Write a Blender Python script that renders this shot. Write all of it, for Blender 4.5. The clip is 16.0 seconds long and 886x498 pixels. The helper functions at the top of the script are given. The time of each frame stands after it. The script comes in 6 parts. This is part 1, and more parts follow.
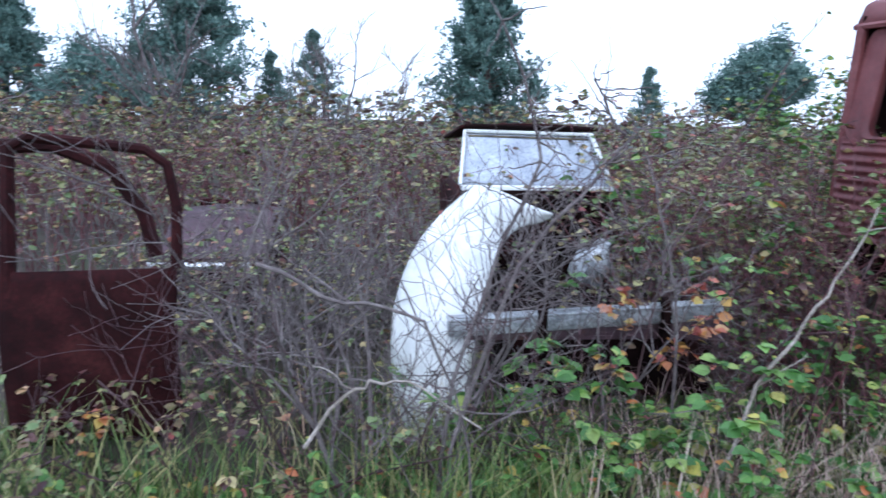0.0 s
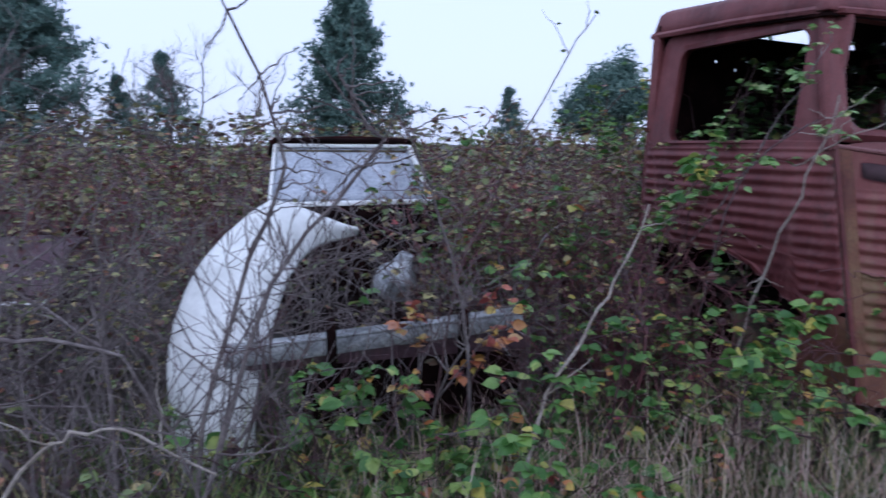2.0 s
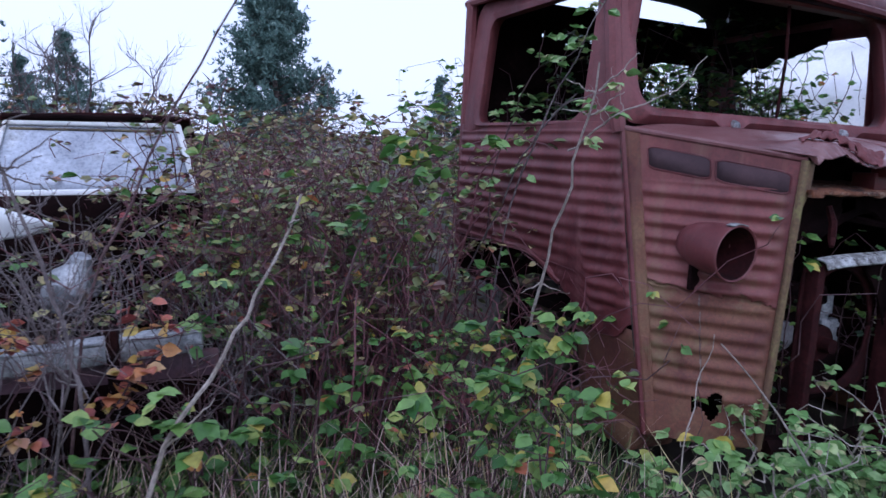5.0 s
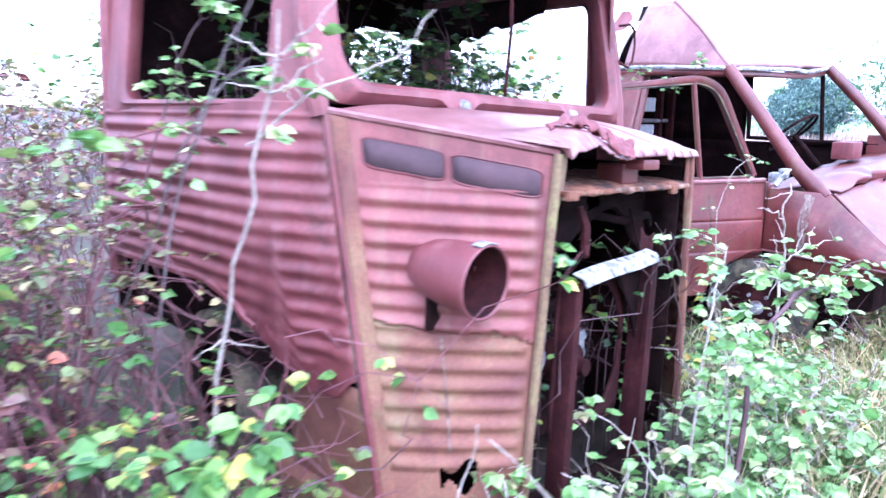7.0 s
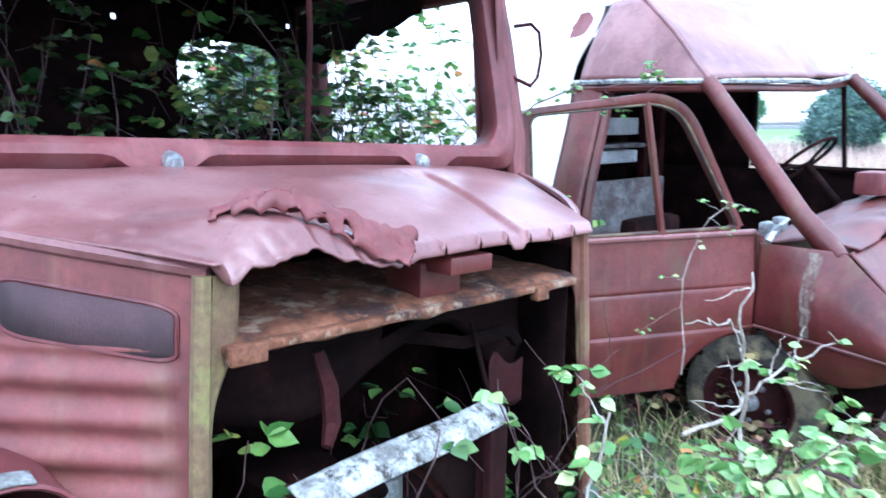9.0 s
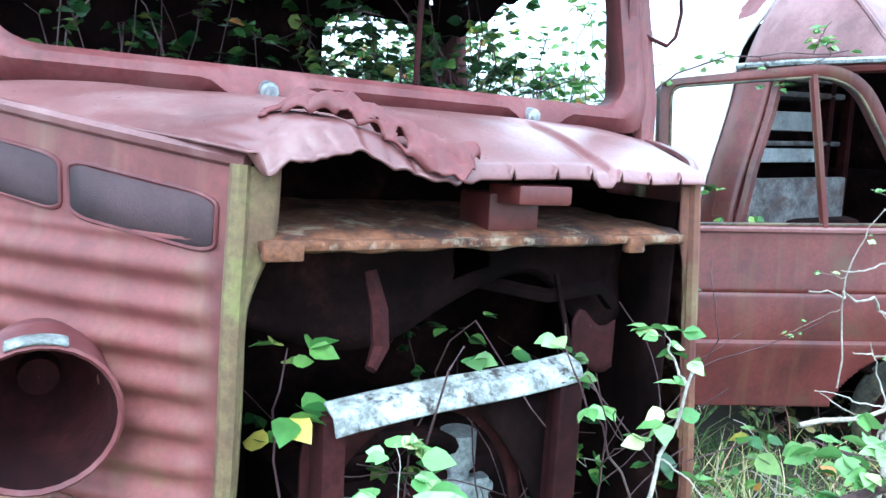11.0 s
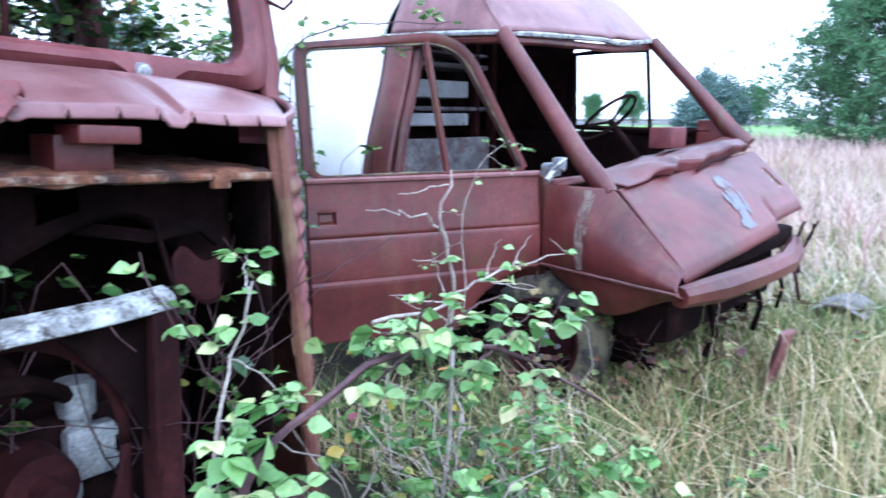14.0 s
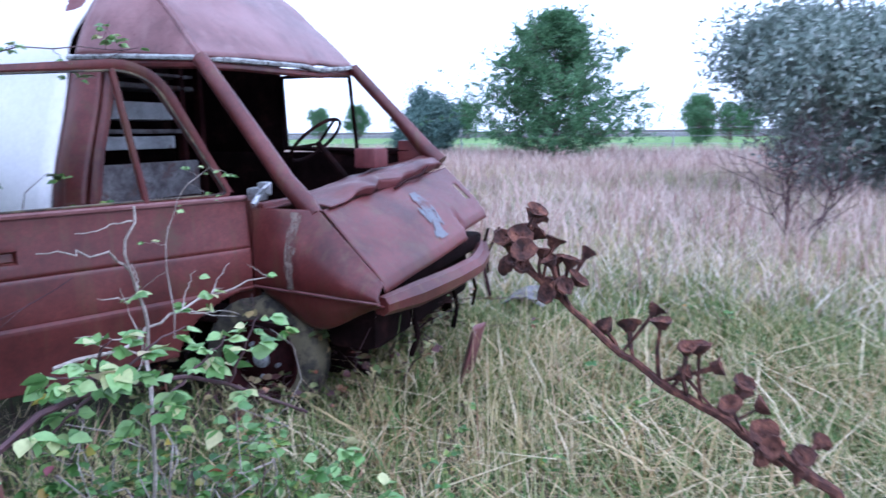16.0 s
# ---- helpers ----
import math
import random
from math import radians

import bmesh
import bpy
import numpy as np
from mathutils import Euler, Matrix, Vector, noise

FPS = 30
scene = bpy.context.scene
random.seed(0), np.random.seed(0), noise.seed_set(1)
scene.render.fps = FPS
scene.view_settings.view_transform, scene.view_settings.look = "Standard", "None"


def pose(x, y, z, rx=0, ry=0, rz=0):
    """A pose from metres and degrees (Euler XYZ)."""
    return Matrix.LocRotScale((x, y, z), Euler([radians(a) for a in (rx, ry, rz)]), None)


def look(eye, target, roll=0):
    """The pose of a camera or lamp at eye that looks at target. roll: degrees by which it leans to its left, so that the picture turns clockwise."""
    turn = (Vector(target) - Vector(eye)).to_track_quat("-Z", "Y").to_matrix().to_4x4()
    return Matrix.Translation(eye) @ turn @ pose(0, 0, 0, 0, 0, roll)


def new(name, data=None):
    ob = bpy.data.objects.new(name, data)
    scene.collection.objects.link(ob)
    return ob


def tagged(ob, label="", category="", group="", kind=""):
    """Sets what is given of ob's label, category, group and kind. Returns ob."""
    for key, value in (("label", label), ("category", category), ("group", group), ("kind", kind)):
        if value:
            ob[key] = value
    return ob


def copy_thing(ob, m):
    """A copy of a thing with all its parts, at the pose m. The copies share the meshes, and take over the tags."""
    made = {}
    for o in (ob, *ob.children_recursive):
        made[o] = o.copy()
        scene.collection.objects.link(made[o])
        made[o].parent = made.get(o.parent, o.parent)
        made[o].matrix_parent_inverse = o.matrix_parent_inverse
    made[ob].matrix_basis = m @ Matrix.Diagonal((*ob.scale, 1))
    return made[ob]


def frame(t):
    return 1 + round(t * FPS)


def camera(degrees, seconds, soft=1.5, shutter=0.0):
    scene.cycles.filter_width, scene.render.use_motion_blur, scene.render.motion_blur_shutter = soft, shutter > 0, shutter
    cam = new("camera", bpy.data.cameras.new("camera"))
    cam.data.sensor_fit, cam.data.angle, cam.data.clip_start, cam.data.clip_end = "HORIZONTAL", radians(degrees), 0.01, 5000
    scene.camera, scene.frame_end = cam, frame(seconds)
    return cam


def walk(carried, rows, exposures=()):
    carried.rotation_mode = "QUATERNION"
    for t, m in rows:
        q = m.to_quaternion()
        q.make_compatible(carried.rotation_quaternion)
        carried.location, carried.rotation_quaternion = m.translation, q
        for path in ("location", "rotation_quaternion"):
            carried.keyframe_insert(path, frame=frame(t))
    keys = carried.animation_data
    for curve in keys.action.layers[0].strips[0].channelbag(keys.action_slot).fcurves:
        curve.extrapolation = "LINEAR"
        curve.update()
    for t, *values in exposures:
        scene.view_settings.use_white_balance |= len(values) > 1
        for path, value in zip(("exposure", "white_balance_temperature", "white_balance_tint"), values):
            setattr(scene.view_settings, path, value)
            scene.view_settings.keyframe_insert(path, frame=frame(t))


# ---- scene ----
import itertools

cam = camera(65.9, 16.0, shutter=0.4)
PATH = [
    (0, (-2.976, -2.311, 1.465), (-2.807, -0.353, 1.094), 1.2),
    (0.5, (-2.874, -2.295, 1.442), (-2.573, -0.348, 1.096), 0.4),
    (1, (-2.722, -2.257, 1.429), (-2.452, -0.302, 1.107), -0.3),
    (1.5, (-2.619, -2.196, 1.419), (-2.326, -0.242, 1.109), -0.2),
    (2, (-2.563, -2.176, 1.406), (-2.056, -0.266, 1.102), -0.2),
    (2.5, (-2.561, -2.152, 1.423), (-1.789, -0.333, 1.119), 0.3),
    (3, (-2.559, -2.122, 1.413), (-1.634, -0.374, 1.117), 0.5),
    (3.2, (-2.56, -2.137, 1.418), (-1.623, -0.396, 1.117), 0.4),
    (5.3, (-1.433, -1.751, 1.314), (-0.822, 0.125, 0.985), 0.5),
    (5.5, (-1.46, -1.461, 1.272), (-0.485, 0.253, 0.938), 1.2),
    (5.8, (-1.462, -1.317, 1.3), (-0.236, 0.225, 0.955), 0.7),
    (6, (-1.507, -1.316, 1.397), (-0.218, 0.159, 0.99), 1.2),
    (6.5, (-1.44, -1.32, 1.44), (-0.113, 0.114, 1.012), 1.5),
    (7, (-1.009, -1.191, 1.394), (0.303, 0.264, 0.994), 0.5),
    (7.5, (-0.502, -1.19, 1.499), (0.76, 0.303, 1.073), 0.6),
    (8, (-0.184, -1.168, 1.436), (1.082, 0.326, 1.029), 0.4),
    (8.5, (0.053, -0.992, 1.459), (1.349, 0.479, 1.062), -0.2),
    (9, (0.182, -0.901, 1.473), (1.416, 0.632, 1.115), -0.7),
    (9.5, (0.296, -0.934, 1.412), (1.244, 0.799, 1.1), -0.9),
    (11.8, (0.396, -0.953, 1.271), (1.178, 0.86, 0.95), 0.5),
    (12, (0.417, -1.028, 1.253), (1.172, 0.799, 0.949), -0.1),
    (12.5, (0.43, -1.109, 1.244), (1.357, 0.634, 0.928), -0.3),
    (13, (0.452, -1.152, 1.24), (1.55, 0.486, 0.905), -0.1),
    (13.5, (0.461, -1.186, 1.24), (1.723, 0.324, 0.881), 0.1),
    (14, (0.483, -1.242, 1.251), (1.929, 0.088, 0.875), -0.1),
    (14.5, (0.497, -1.273, 1.283), (2.091, -0.126, 0.902), -0.3),
    (15, (0.496, -1.326, 1.281), (2.154, -0.273, 0.904), -0.5),
    (15.5, (0.508, -1.42, 1.298), (2.237, -0.489, 0.922), -0.7),
    (16, (0.433, -1.414, 1.3), (2.278, -0.722, 0.959), -0.6),
]
EXPOSURES = [(0.0, 0.25, 5250, 13), (1.0, -0.4, 5200, 20), (2.0, -0.62, 5200, 21), (3.2, -0.5, 5200, 25), (5.4, -0.4, 5100, 26), (6.2, 1.9, 4950, 31), (7.0, 2.1, 4950, 28), (8.0, 1.65, 4950, 15), (9.0, 1.45, 4950, 8), (9.6, 1.62, 4950, 2), (11.8, 1.62, 4950, -5), (13.0, 1.35, 4950, 5), (14.5, 1.05, 4950, 17), (15.5, 0.75, 4950, 18), (16.0, 0.45, 4900, 22)]
walk(cam, [(t, look(eye, target, roll)) for t, eye, target, roll in PATH], EXPOSURES)

# ---- overcast daylight ----
SUN_UP, SUN_TURN = 42.0, 200.0
world = bpy.data.worlds.new("sky")
scene.world = world
world.use_nodes = True
wn = world.node_tree
wn.nodes.clear()
w_out = wn.nodes.new("ShaderNodeOutputWorld")
w_bg = wn.nodes.new("ShaderNodeBackground")
w_sky = wn.nodes.new("ShaderNodeTexSky")
w_sky.sky_type, w_sky.sun_disc = "NISHITA", False
w_sky.sun_elevation, w_sky.sun_rotation = radians(SUN_UP), radians(SUN_TURN)
w_sky.dust_density, w_sky.air_density = 4.0, 1.0
w_mix = wn.nodes.new("ShaderNodeMix")
w_mix.data_type = "RGBA"
w_mix.inputs["Factor"].default_value = 0.82
w_mix.inputs["B"].default_value = (10.6, 11.2, 12.0, 1)
wn.links.new(w_sky.outputs[0], w_mix.inputs["A"])
wn.links.new(w_mix.outputs["Result"], w_bg.inputs[0])
w_bg.inputs[1].default_value = 0.15
wn.links.new(w_bg.outputs[0], w_out.inputs[0])
sun = new("sun", bpy.data.lights.new("sun", "SUN"))
sun.data.energy, sun.data.angle, sun.data.color = 0.8, radians(25), (1.0, 0.97, 0.93)
sun.matrix_world = look((0, 0, 30), (0 - 30 * math.sin(radians(SUN_TURN)) * 0.9, 0 - 30 * math.cos(radians(SUN_TURN)) * 0.9, 0))


# ---- materials ----
def nodes(name):
    m = bpy.data.materials.new(name)
    m.use_nodes = True
    t = m.node_tree
    return m, t, t.nodes["Principled BSDF"]


def add(t, kind, **sets):
    n = t.nodes.new(kind)
    for k, v in sets.items():
        n.inputs[k.replace("_", " ")].default_value = v
    return n


def ramp(t, fac, stops):
    r = t.nodes.new("ShaderNodeValToRGB")
    e = r.color_ramp.elements
    while len(e) < len(stops):
        e.new(0.5)
    for k, (p, c) in zip(e, stops):
        k.position, k.color = p, (*c, 1) if len(c) == 3 else c
    t.links.new(fac, r.inputs[0])
    return r.outputs[0]


def mixed(t, fac, a, b, blend="MIX"):
    m = t.nodes.new("ShaderNodeMix")
    m.data_type, m.blend_type = "RGBA", blend
    for v, k in ((fac, "Factor"), (a, "A"), (b, "B")):
        if isinstance(v, (int, float)):
            m.inputs[k].default_value = v
        elif isinstance(v, tuple):
            m.inputs[k].default_value = (*v, 1)
        else:
            t.links.new(v, m.inputs[k])
    return m.outputs["Result"]


def surface(name, stops, scale=6.0, fine=60.0, rough=0.8, metal=0.0, bump=0.3, stain=None, stain_at=0.6, stain_scale=2.0, streak=None, spec=0.5, grit=0.8):
    """A weathered surface: broad patches of the given colours, fine grain, stains and relief."""
    m, t, p = nodes(name)
    co = t.nodes.new("ShaderNodeTexCoord")
    big = add(t, "ShaderNodeTexNoise", Scale=scale, Detail=6.0, Roughness=0.65)
    small = add(t, "ShaderNodeTexNoise", Scale=fine, Detail=5.0, Roughness=0.7)
    for n in (big, small):
        t.links.new(co.outputs["Object"], n.inputs["Vector"])
    col = ramp(t, big.outputs[0], [(0.5 + (q - 0.5) * 0.62, c) for q, c in stops])
    grain = ramp(t, small.outputs[0], [(0.32, (0.45, 0.45, 0.45)), (0.68, (1.4, 1.4, 1.4))])
    col = mixed(t, grit, col, grain, "MULTIPLY")
    if streak:
        mp = t.nodes.new("ShaderNodeMapping")
        mp.inputs["Scale"].default_value = (14, 14, 1.2)
        t.links.new(co.outputs["Object"], mp.inputs["Vector"])
        sn = add(t, "ShaderNodeTexNoise", Scale=1.0, Detail=4.0, Roughness=0.6)
        t.links.new(mp.outputs[0], sn.inputs["Vector"])
        f = ramp(t, sn.outputs[0], [(0.52, (0, 0, 0)), (0.72, (0.75, 0.75, 0.75))])
        col = mixed(t, f, col, streak)
    if stain:
        st = add(t, "ShaderNodeTexNoise", Scale=stain_scale, Detail=8.0, Roughness=0.7)
        t.links.new(co.outputs["Object"], st.inputs["Vector"])
        f = ramp(t, st.outputs[0], [(stain_at - 0.05, (0, 0, 0)), (stain_at + 0.05, (1, 1, 1))])
        col = mixed(t, f, col, stain)
    t.links.new(col, p.inputs["Base Color"])
    r = ramp(t, small.outputs[0], [(0.2, (rough - 0.12,) * 3), (0.8, (min(1, rough + 0.12),) * 3)])
    t.links.new(r, p.inputs["Roughness"])
    p.inputs["Metallic"].default_value = metal
    p.inputs["Specular IOR Level"].default_value = spec
    b = add(t, "ShaderNodeBump", Strength=bump, Distance=0.004)
    t.links.new(small.outputs[0], b.inputs["Height"])
    t.links.new(b.outputs[0], p.inputs["Normal"])
    return m


def leafy(name, stops, rough=0.45, through_=0.25):
    """Leaves and blades: each one takes a colour of its own."""
    m, t, p = nodes(name)
    g = t.nodes.new("ShaderNodeNewGeometry")
    col = ramp(t, g.outputs["Random Per Island"], stops)
    co = t.nodes.new("ShaderNodeTexCoord")
    n = add(t, "ShaderNodeTexNoise", Scale=45.0, Detail=3.0)
    t.links.new(co.outputs["Object"], n.inputs["Vector"])
    col = mixed(t, 0.6, col, ramp(t, n.outputs[0], [(0.3, (0.65, 0.65, 0.65)), (0.7, (1.3, 1.3, 1.3))]), "MULTIPLY")
    t.links.new(col, p.inputs["Base Color"])
    p.inputs["Roughness"].default_value = rough
    tr = t.nodes.new("ShaderNodeBsdfTranslucent")
    t.links.new(col, tr.inputs[0])
    mx = t.nodes.new("ShaderNodeMixShader")
    mx.inputs[0].default_value = through_
    t.links.new(p.outputs[0], mx.inputs[1])
    t.links.new(tr.outputs[0], mx.inputs[2])
    t.links.new(mx.outputs[0], t.nodes["Material Output"].inputs[0])
    return m


RUST = surface("rust_red", [(0.3, (0.074, 0.013, 0.015)), (0.5, (0.124, 0.026, 0.027)), (0.72, (0.175, 0.052, 0.052))], 2.6, 70, 0.6, 0.0, 0.2, (0.062, 0.021, 0.019), 0.66, 3.0, (0.16, 0.062, 0.06), grit=0.45)
RUST_MOSS = surface("rust_moss", [(0.3, (0.09, 0.043, 0.028)), (0.5, (0.145, 0.092, 0.045)), (0.7, (0.175, 0.14, 0.06))], 4, 80, 0.8, 0.0, 0.4, (0.2, 0.19, 0.055), 0.6, 4.0, (0.12, 0.055, 0.036), grit=0.6)
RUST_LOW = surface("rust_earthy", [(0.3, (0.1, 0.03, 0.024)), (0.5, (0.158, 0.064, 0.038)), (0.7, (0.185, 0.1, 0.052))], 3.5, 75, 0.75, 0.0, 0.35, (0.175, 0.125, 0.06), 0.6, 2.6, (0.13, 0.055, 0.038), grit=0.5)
RUST_PINK = surface("rust_faded", [(0.3, (0.115, 0.043, 0.042)), (0.5, (0.168, 0.069, 0.067)), (0.72, (0.235, 0.115, 0.112))], 2.2, 80, 0.34, 0.0, 0.12, (0.135, 0.05, 0.045), 0.66, 1.6, (0.215, 0.115, 0.108), grit=0.3)
# near-black rust for dark parts; also puts shade into interiors and undersides
RUST_DARK_AND_SHADE = surface("rust_dark_and_shade", [(0.3, (0.004, 0.002, 0.002)), (0.6, (0.011, 0.005, 0.005)), (0.8, (0.026, 0.010, 0.009))], 6, 50, 0.9, 0.0, 0.5, spec=0.06)
RUST_ORANGE = surface("rust_orange", [(0.3, (0.03, 0.011, 0.008)), (0.5, (0.13, 0.045, 0.018)), (0.7, (0.2, 0.085, 0.045))], 12, 70, 0.85, 0.0, 1.0, (0.27, 0.2, 0.14), 0.6, 16.0)
RUST_VAN = surface("rust_van", [(0.3, (0.052, 0.010, 0.009)), (0.5, (0.092, 0.017, 0.015)), (0.72, (0.140, 0.034, 0.030))], 2.2, 70, 0.45, 0.0, 0.15, (0.075, 0.034, 0.018), 0.63, 2.5, (0.098, 0.052, 0.026), grit=0.5)
RUST_MIX = surface("rust_moss_streaks", [(0.3, (0.11, 0.03, 0.028)), (0.5, (0.168, 0.046, 0.042)), (0.72, (0.215, 0.078, 0.066))], 2.6, 75, 0.62, 0.0, 0.2, (0.165, 0.10, 0.05), 0.62, 2.4, (0.18, 0.09, 0.06), grit=0.4)
# deep rust of some parts; also paints shade in lamp bowl and bay
RUST_DEEP_AND_SHADE = surface("rust_deep_and_shade", [(0.3, (0.014, 0.003, 0.0035)), (0.6, (0.03, 0.0065, 0.007)), (0.8, (0.05, 0.013, 0.012))], 5, 50, 0.85, 0.0, 0.5, spec=0.15)
FADED = surface("faded_purple", [(0.3, (0.05, 0.024, 0.034)), (0.6, (0.085, 0.045, 0.058)), (0.8, (0.12, 0.07, 0.08))], 4, 50, 0.6, 0.0, 0.2, (0.1, 0.04, 0.035), 0.6, 4.0)
BLUE_PAINT = surface("blue_paint", [(0.3, (0.11, 0.115, 0.13)), (0.7, (0.16, 0.17, 0.185))], 6, 60, 0.5, 0.0, 0.2, (0.1, 0.04, 0.038), 0.56, 6.0, grit=0.4)
LICHEN = surface("lichen", [(0.3, (0.105, 0.063, 0.049)), (0.7, (0.210, 0.175, 0.140))], 9, 60, 0.8, 0.0, 0.2, (0.084, 0.025, 0.023), 0.55, 16.0)
WHITE = surface("white_paint", [(0.3, (0.62, 0.64, 0.62)), (0.6, (0.8, 0.82, 0.8)), (0.8, (0.86, 0.87, 0.86))], 3, 40, 0.5, 0.0, 0.1, (0.42, 0.4, 0.34), 0.68, 5.0, grit=0.12)
WHITE_VAN = surface("white_van_paint", [(0.3, (0.78, 0.79, 0.8)), (0.6, (0.84, 0.85, 0.86)), (0.8, (0.88, 0.88, 0.88))], 2, 40, 0.4, 0.0, 0.05, (0.55, 0.25, 0.2), 0.72, 3.0, grit=0.12)
CHALK = surface("flaking_white", [(0.35, (0.16, 0.16, 0.15)), (0.5, (0.33, 0.34, 0.33)), (0.7, (0.46, 0.48, 0.47))], 14, 120, 0.8, 0.0, 0.8, (0.035, 0.026, 0.022), 0.58, 20.0)
GREY_METAL = surface("dull_metal", [(0.3, (0.22, 0.23, 0.24)), (0.7, (0.5, 0.52, 0.53))], 12, 90, 0.45, 0.6, 0.3, (0.2, 0.13, 0.1), 0.62, 9.0)
CHROME = surface("dull_chrome", [(0.3, (0.45, 0.46, 0.46)), (0.7, (0.65, 0.67, 0.68))], 8, 60, 0.3, 0.8, 0.1, (0.25, 0.16, 0.12), 0.63, 8.0)
RUBBER = surface("old_rubber", [(0.3, (0.025, 0.022, 0.02)), (0.7, (0.08, 0.07, 0.05))], 10, 60, 0.9, 0.0, 0.6, (0.14, 0.12, 0.07), 0.52, 8.0)
SCRAP = surface("grey_scrap", [(0.3, (0.06, 0.05, 0.05)), (0.5, (0.13, 0.12, 0.12)), (0.7, (0.2, 0.19, 0.19))], 8, 60, 0.7, 0.0, 0.4, (0.08, 0.03, 0.02), 0.6, 6.0)
FILM = surface("milky_glass", [(0.3, (0.3, 0.33, 0.38)), (0.6, (0.42, 0.46, 0.52)), (0.8, (0.6, 0.64, 0.68))], 5, 60, 0.3, 0.0, 0.05, (0.24, 0.25, 0.26), 0.64, 4.0, grit=0.4)
SHELF = surface("dusty_shelf", [(0.3, (0.3, 0.31, 0.31)), (0.6, (0.46, 0.48, 0.48)), (0.8, (0.55, 0.57, 0.57))], 5, 60, 0.7, 0.0, 0.2, (0.2, 0.17, 0.15), 0.6, 6.0, grit=0.3)
MESH_DARK = surface("vent_mesh", [(0.3, (0.045, 0.024, 0.028)), (0.7, (0.075, 0.04, 0.045))], 6, 320, 0.85, 0.0, 0.5, grit=0.5)
BARK = surface("bark", [(0.3, (0.07, 0.05, 0.045)), (0.6, (0.16, 0.125, 0.11)), (0.8, (0.27, 0.23, 0.2))], 12, 60, 0.9, 0.0, 0.6)
TWIG = surface("grey_twig", [(0.3, (0.09, 0.07, 0.07)), (0.6, (0.16, 0.135, 0.13)), (0.8, (0.25, 0.22, 0.21))], 12, 80, 0.85, 0.0, 0.4)
CANE = surface("bramble_cane", [(0.3, (0.032, 0.010, 0.014)), (0.55, (0.070, 0.032, 0.035)), (0.8, (0.140, 0.091, 0.084))], 5, 60, 0.7, 0.0, 0.3)
RED_CANE = surface("red_cane", [(0.3, (0.07, 0.016, 0.022)), (0.55, (0.13, 0.04, 0.046)), (0.8, (0.2, 0.1, 0.095))], 5, 60, 0.6, 0.0, 0.3)
PALE_CANE = surface("dead_cane", [(0.3, (0.212, 0.178, 0.145)), (0.6, (0.357, 0.315, 0.272)), (0.8, (0.468, 0.425, 0.383))], 8, 80, 0.8, 0.0, 0.3)
SEED = surface("dry_seed_head", [(0.3, (0.05, 0.02, 0.015)), (0.6, (0.12, 0.046, 0.03)), (0.8, (0.2, 0.085, 0.05))], 120, 120, 0.95, 0.0, 0.8)
SOIL = surface("meadow_soil", [(0.3, (0.016, 0.012, 0.008)), (0.5, (0.036, 0.028, 0.018)), (0.7, (0.075, 0.058, 0.038))], 0.5, 9, 0.95, 0.0, 0.6, (0.035, 0.042, 0.014), 0.55, 0.8)
FIELD = surface("green_field", [(0.3, (0.1, 0.2, 0.04)), (0.7, (0.16, 0.29, 0.06))], 0.05, 2, 0.9, 0.0, 0.3)
LEAF = leafy("bramble_leaf", [(0.0, (0.036, 0.108, 0.024)), (0.5, (0.096, 0.216, 0.043)), (0.8, (0.192, 0.324, 0.078)), (0.9, (0.312, 0.372, 0.096)), (0.95, (0.480, 0.396, 0.072)), (0.98, (0.480, 0.156, 0.060)), (1.0, (0.264, 0.072, 0.096))])
LEAF_PALE = leafy("fresh_bramble_leaf", [(0.0, (0.096, 0.215, 0.055)), (0.45, (0.182, 0.338, 0.099)), (0.8, (0.311, 0.473, 0.189)), (0.93, (0.493, 0.529, 0.237)), (1.0, (0.589, 0.473, 0.296))])
LEAF_AUTUMN = leafy("autumn_leaf", [(0.0, (0.04, 0.015, 0.018)), (0.22, (0.12, 0.05, 0.045)), (0.4, (0.2, 0.165, 0.07)), (0.6, (0.11, 0.175, 0.055)), (0.78, (0.22, 0.28, 0.11)), (0.93, (0.44, 0.36, 0.16)), (1.0, (0.32, 0.07, 0.07))])
IVY = leafy("ivy_leaf", [(0.0, (0.016, 0.048, 0.014)), (0.6, (0.048, 0.112, 0.028)), (0.9, (0.128, 0.208, 0.048)), (1.0, (0.288, 0.272, 0.064))], 0.35)
GRASS = leafy("green_grass", [(0.0, (0.062, 0.130, 0.024)), (0.5, (0.123, 0.220, 0.048)), (0.75, (0.246, 0.280, 0.096)), (1.0, (0.396, 0.390, 0.192))], 0.6)
DRY_GRASS = leafy("dry_grass", [(0.0, (0.163, 0.216, 0.055)), (0.3, (0.400, 0.348, 0.143)), (0.65, (0.600, 0.492, 0.275)), (0.9, (0.700, 0.588, 0.385)), (1.0, (0.400, 0.192, 0.132))], 0.7)
DEEP_GRASS = leafy("deep_grass", [(0.0, (0.03, 0.07, 0.014)), (0.5, (0.07, 0.13, 0.028)), (0.8, (0.15, 0.17, 0.055)), (1.0, (0.3, 0.27, 0.12))], 0.6)
FRESH_GRASS = leafy("fresh_grass", [(0.0, (0.06, 0.125, 0.022)), (0.5, (0.12, 0.2, 0.045)), (0.8, (0.23, 0.25, 0.075)), (1.0, (0.36, 0.3, 0.13))], 0.55)
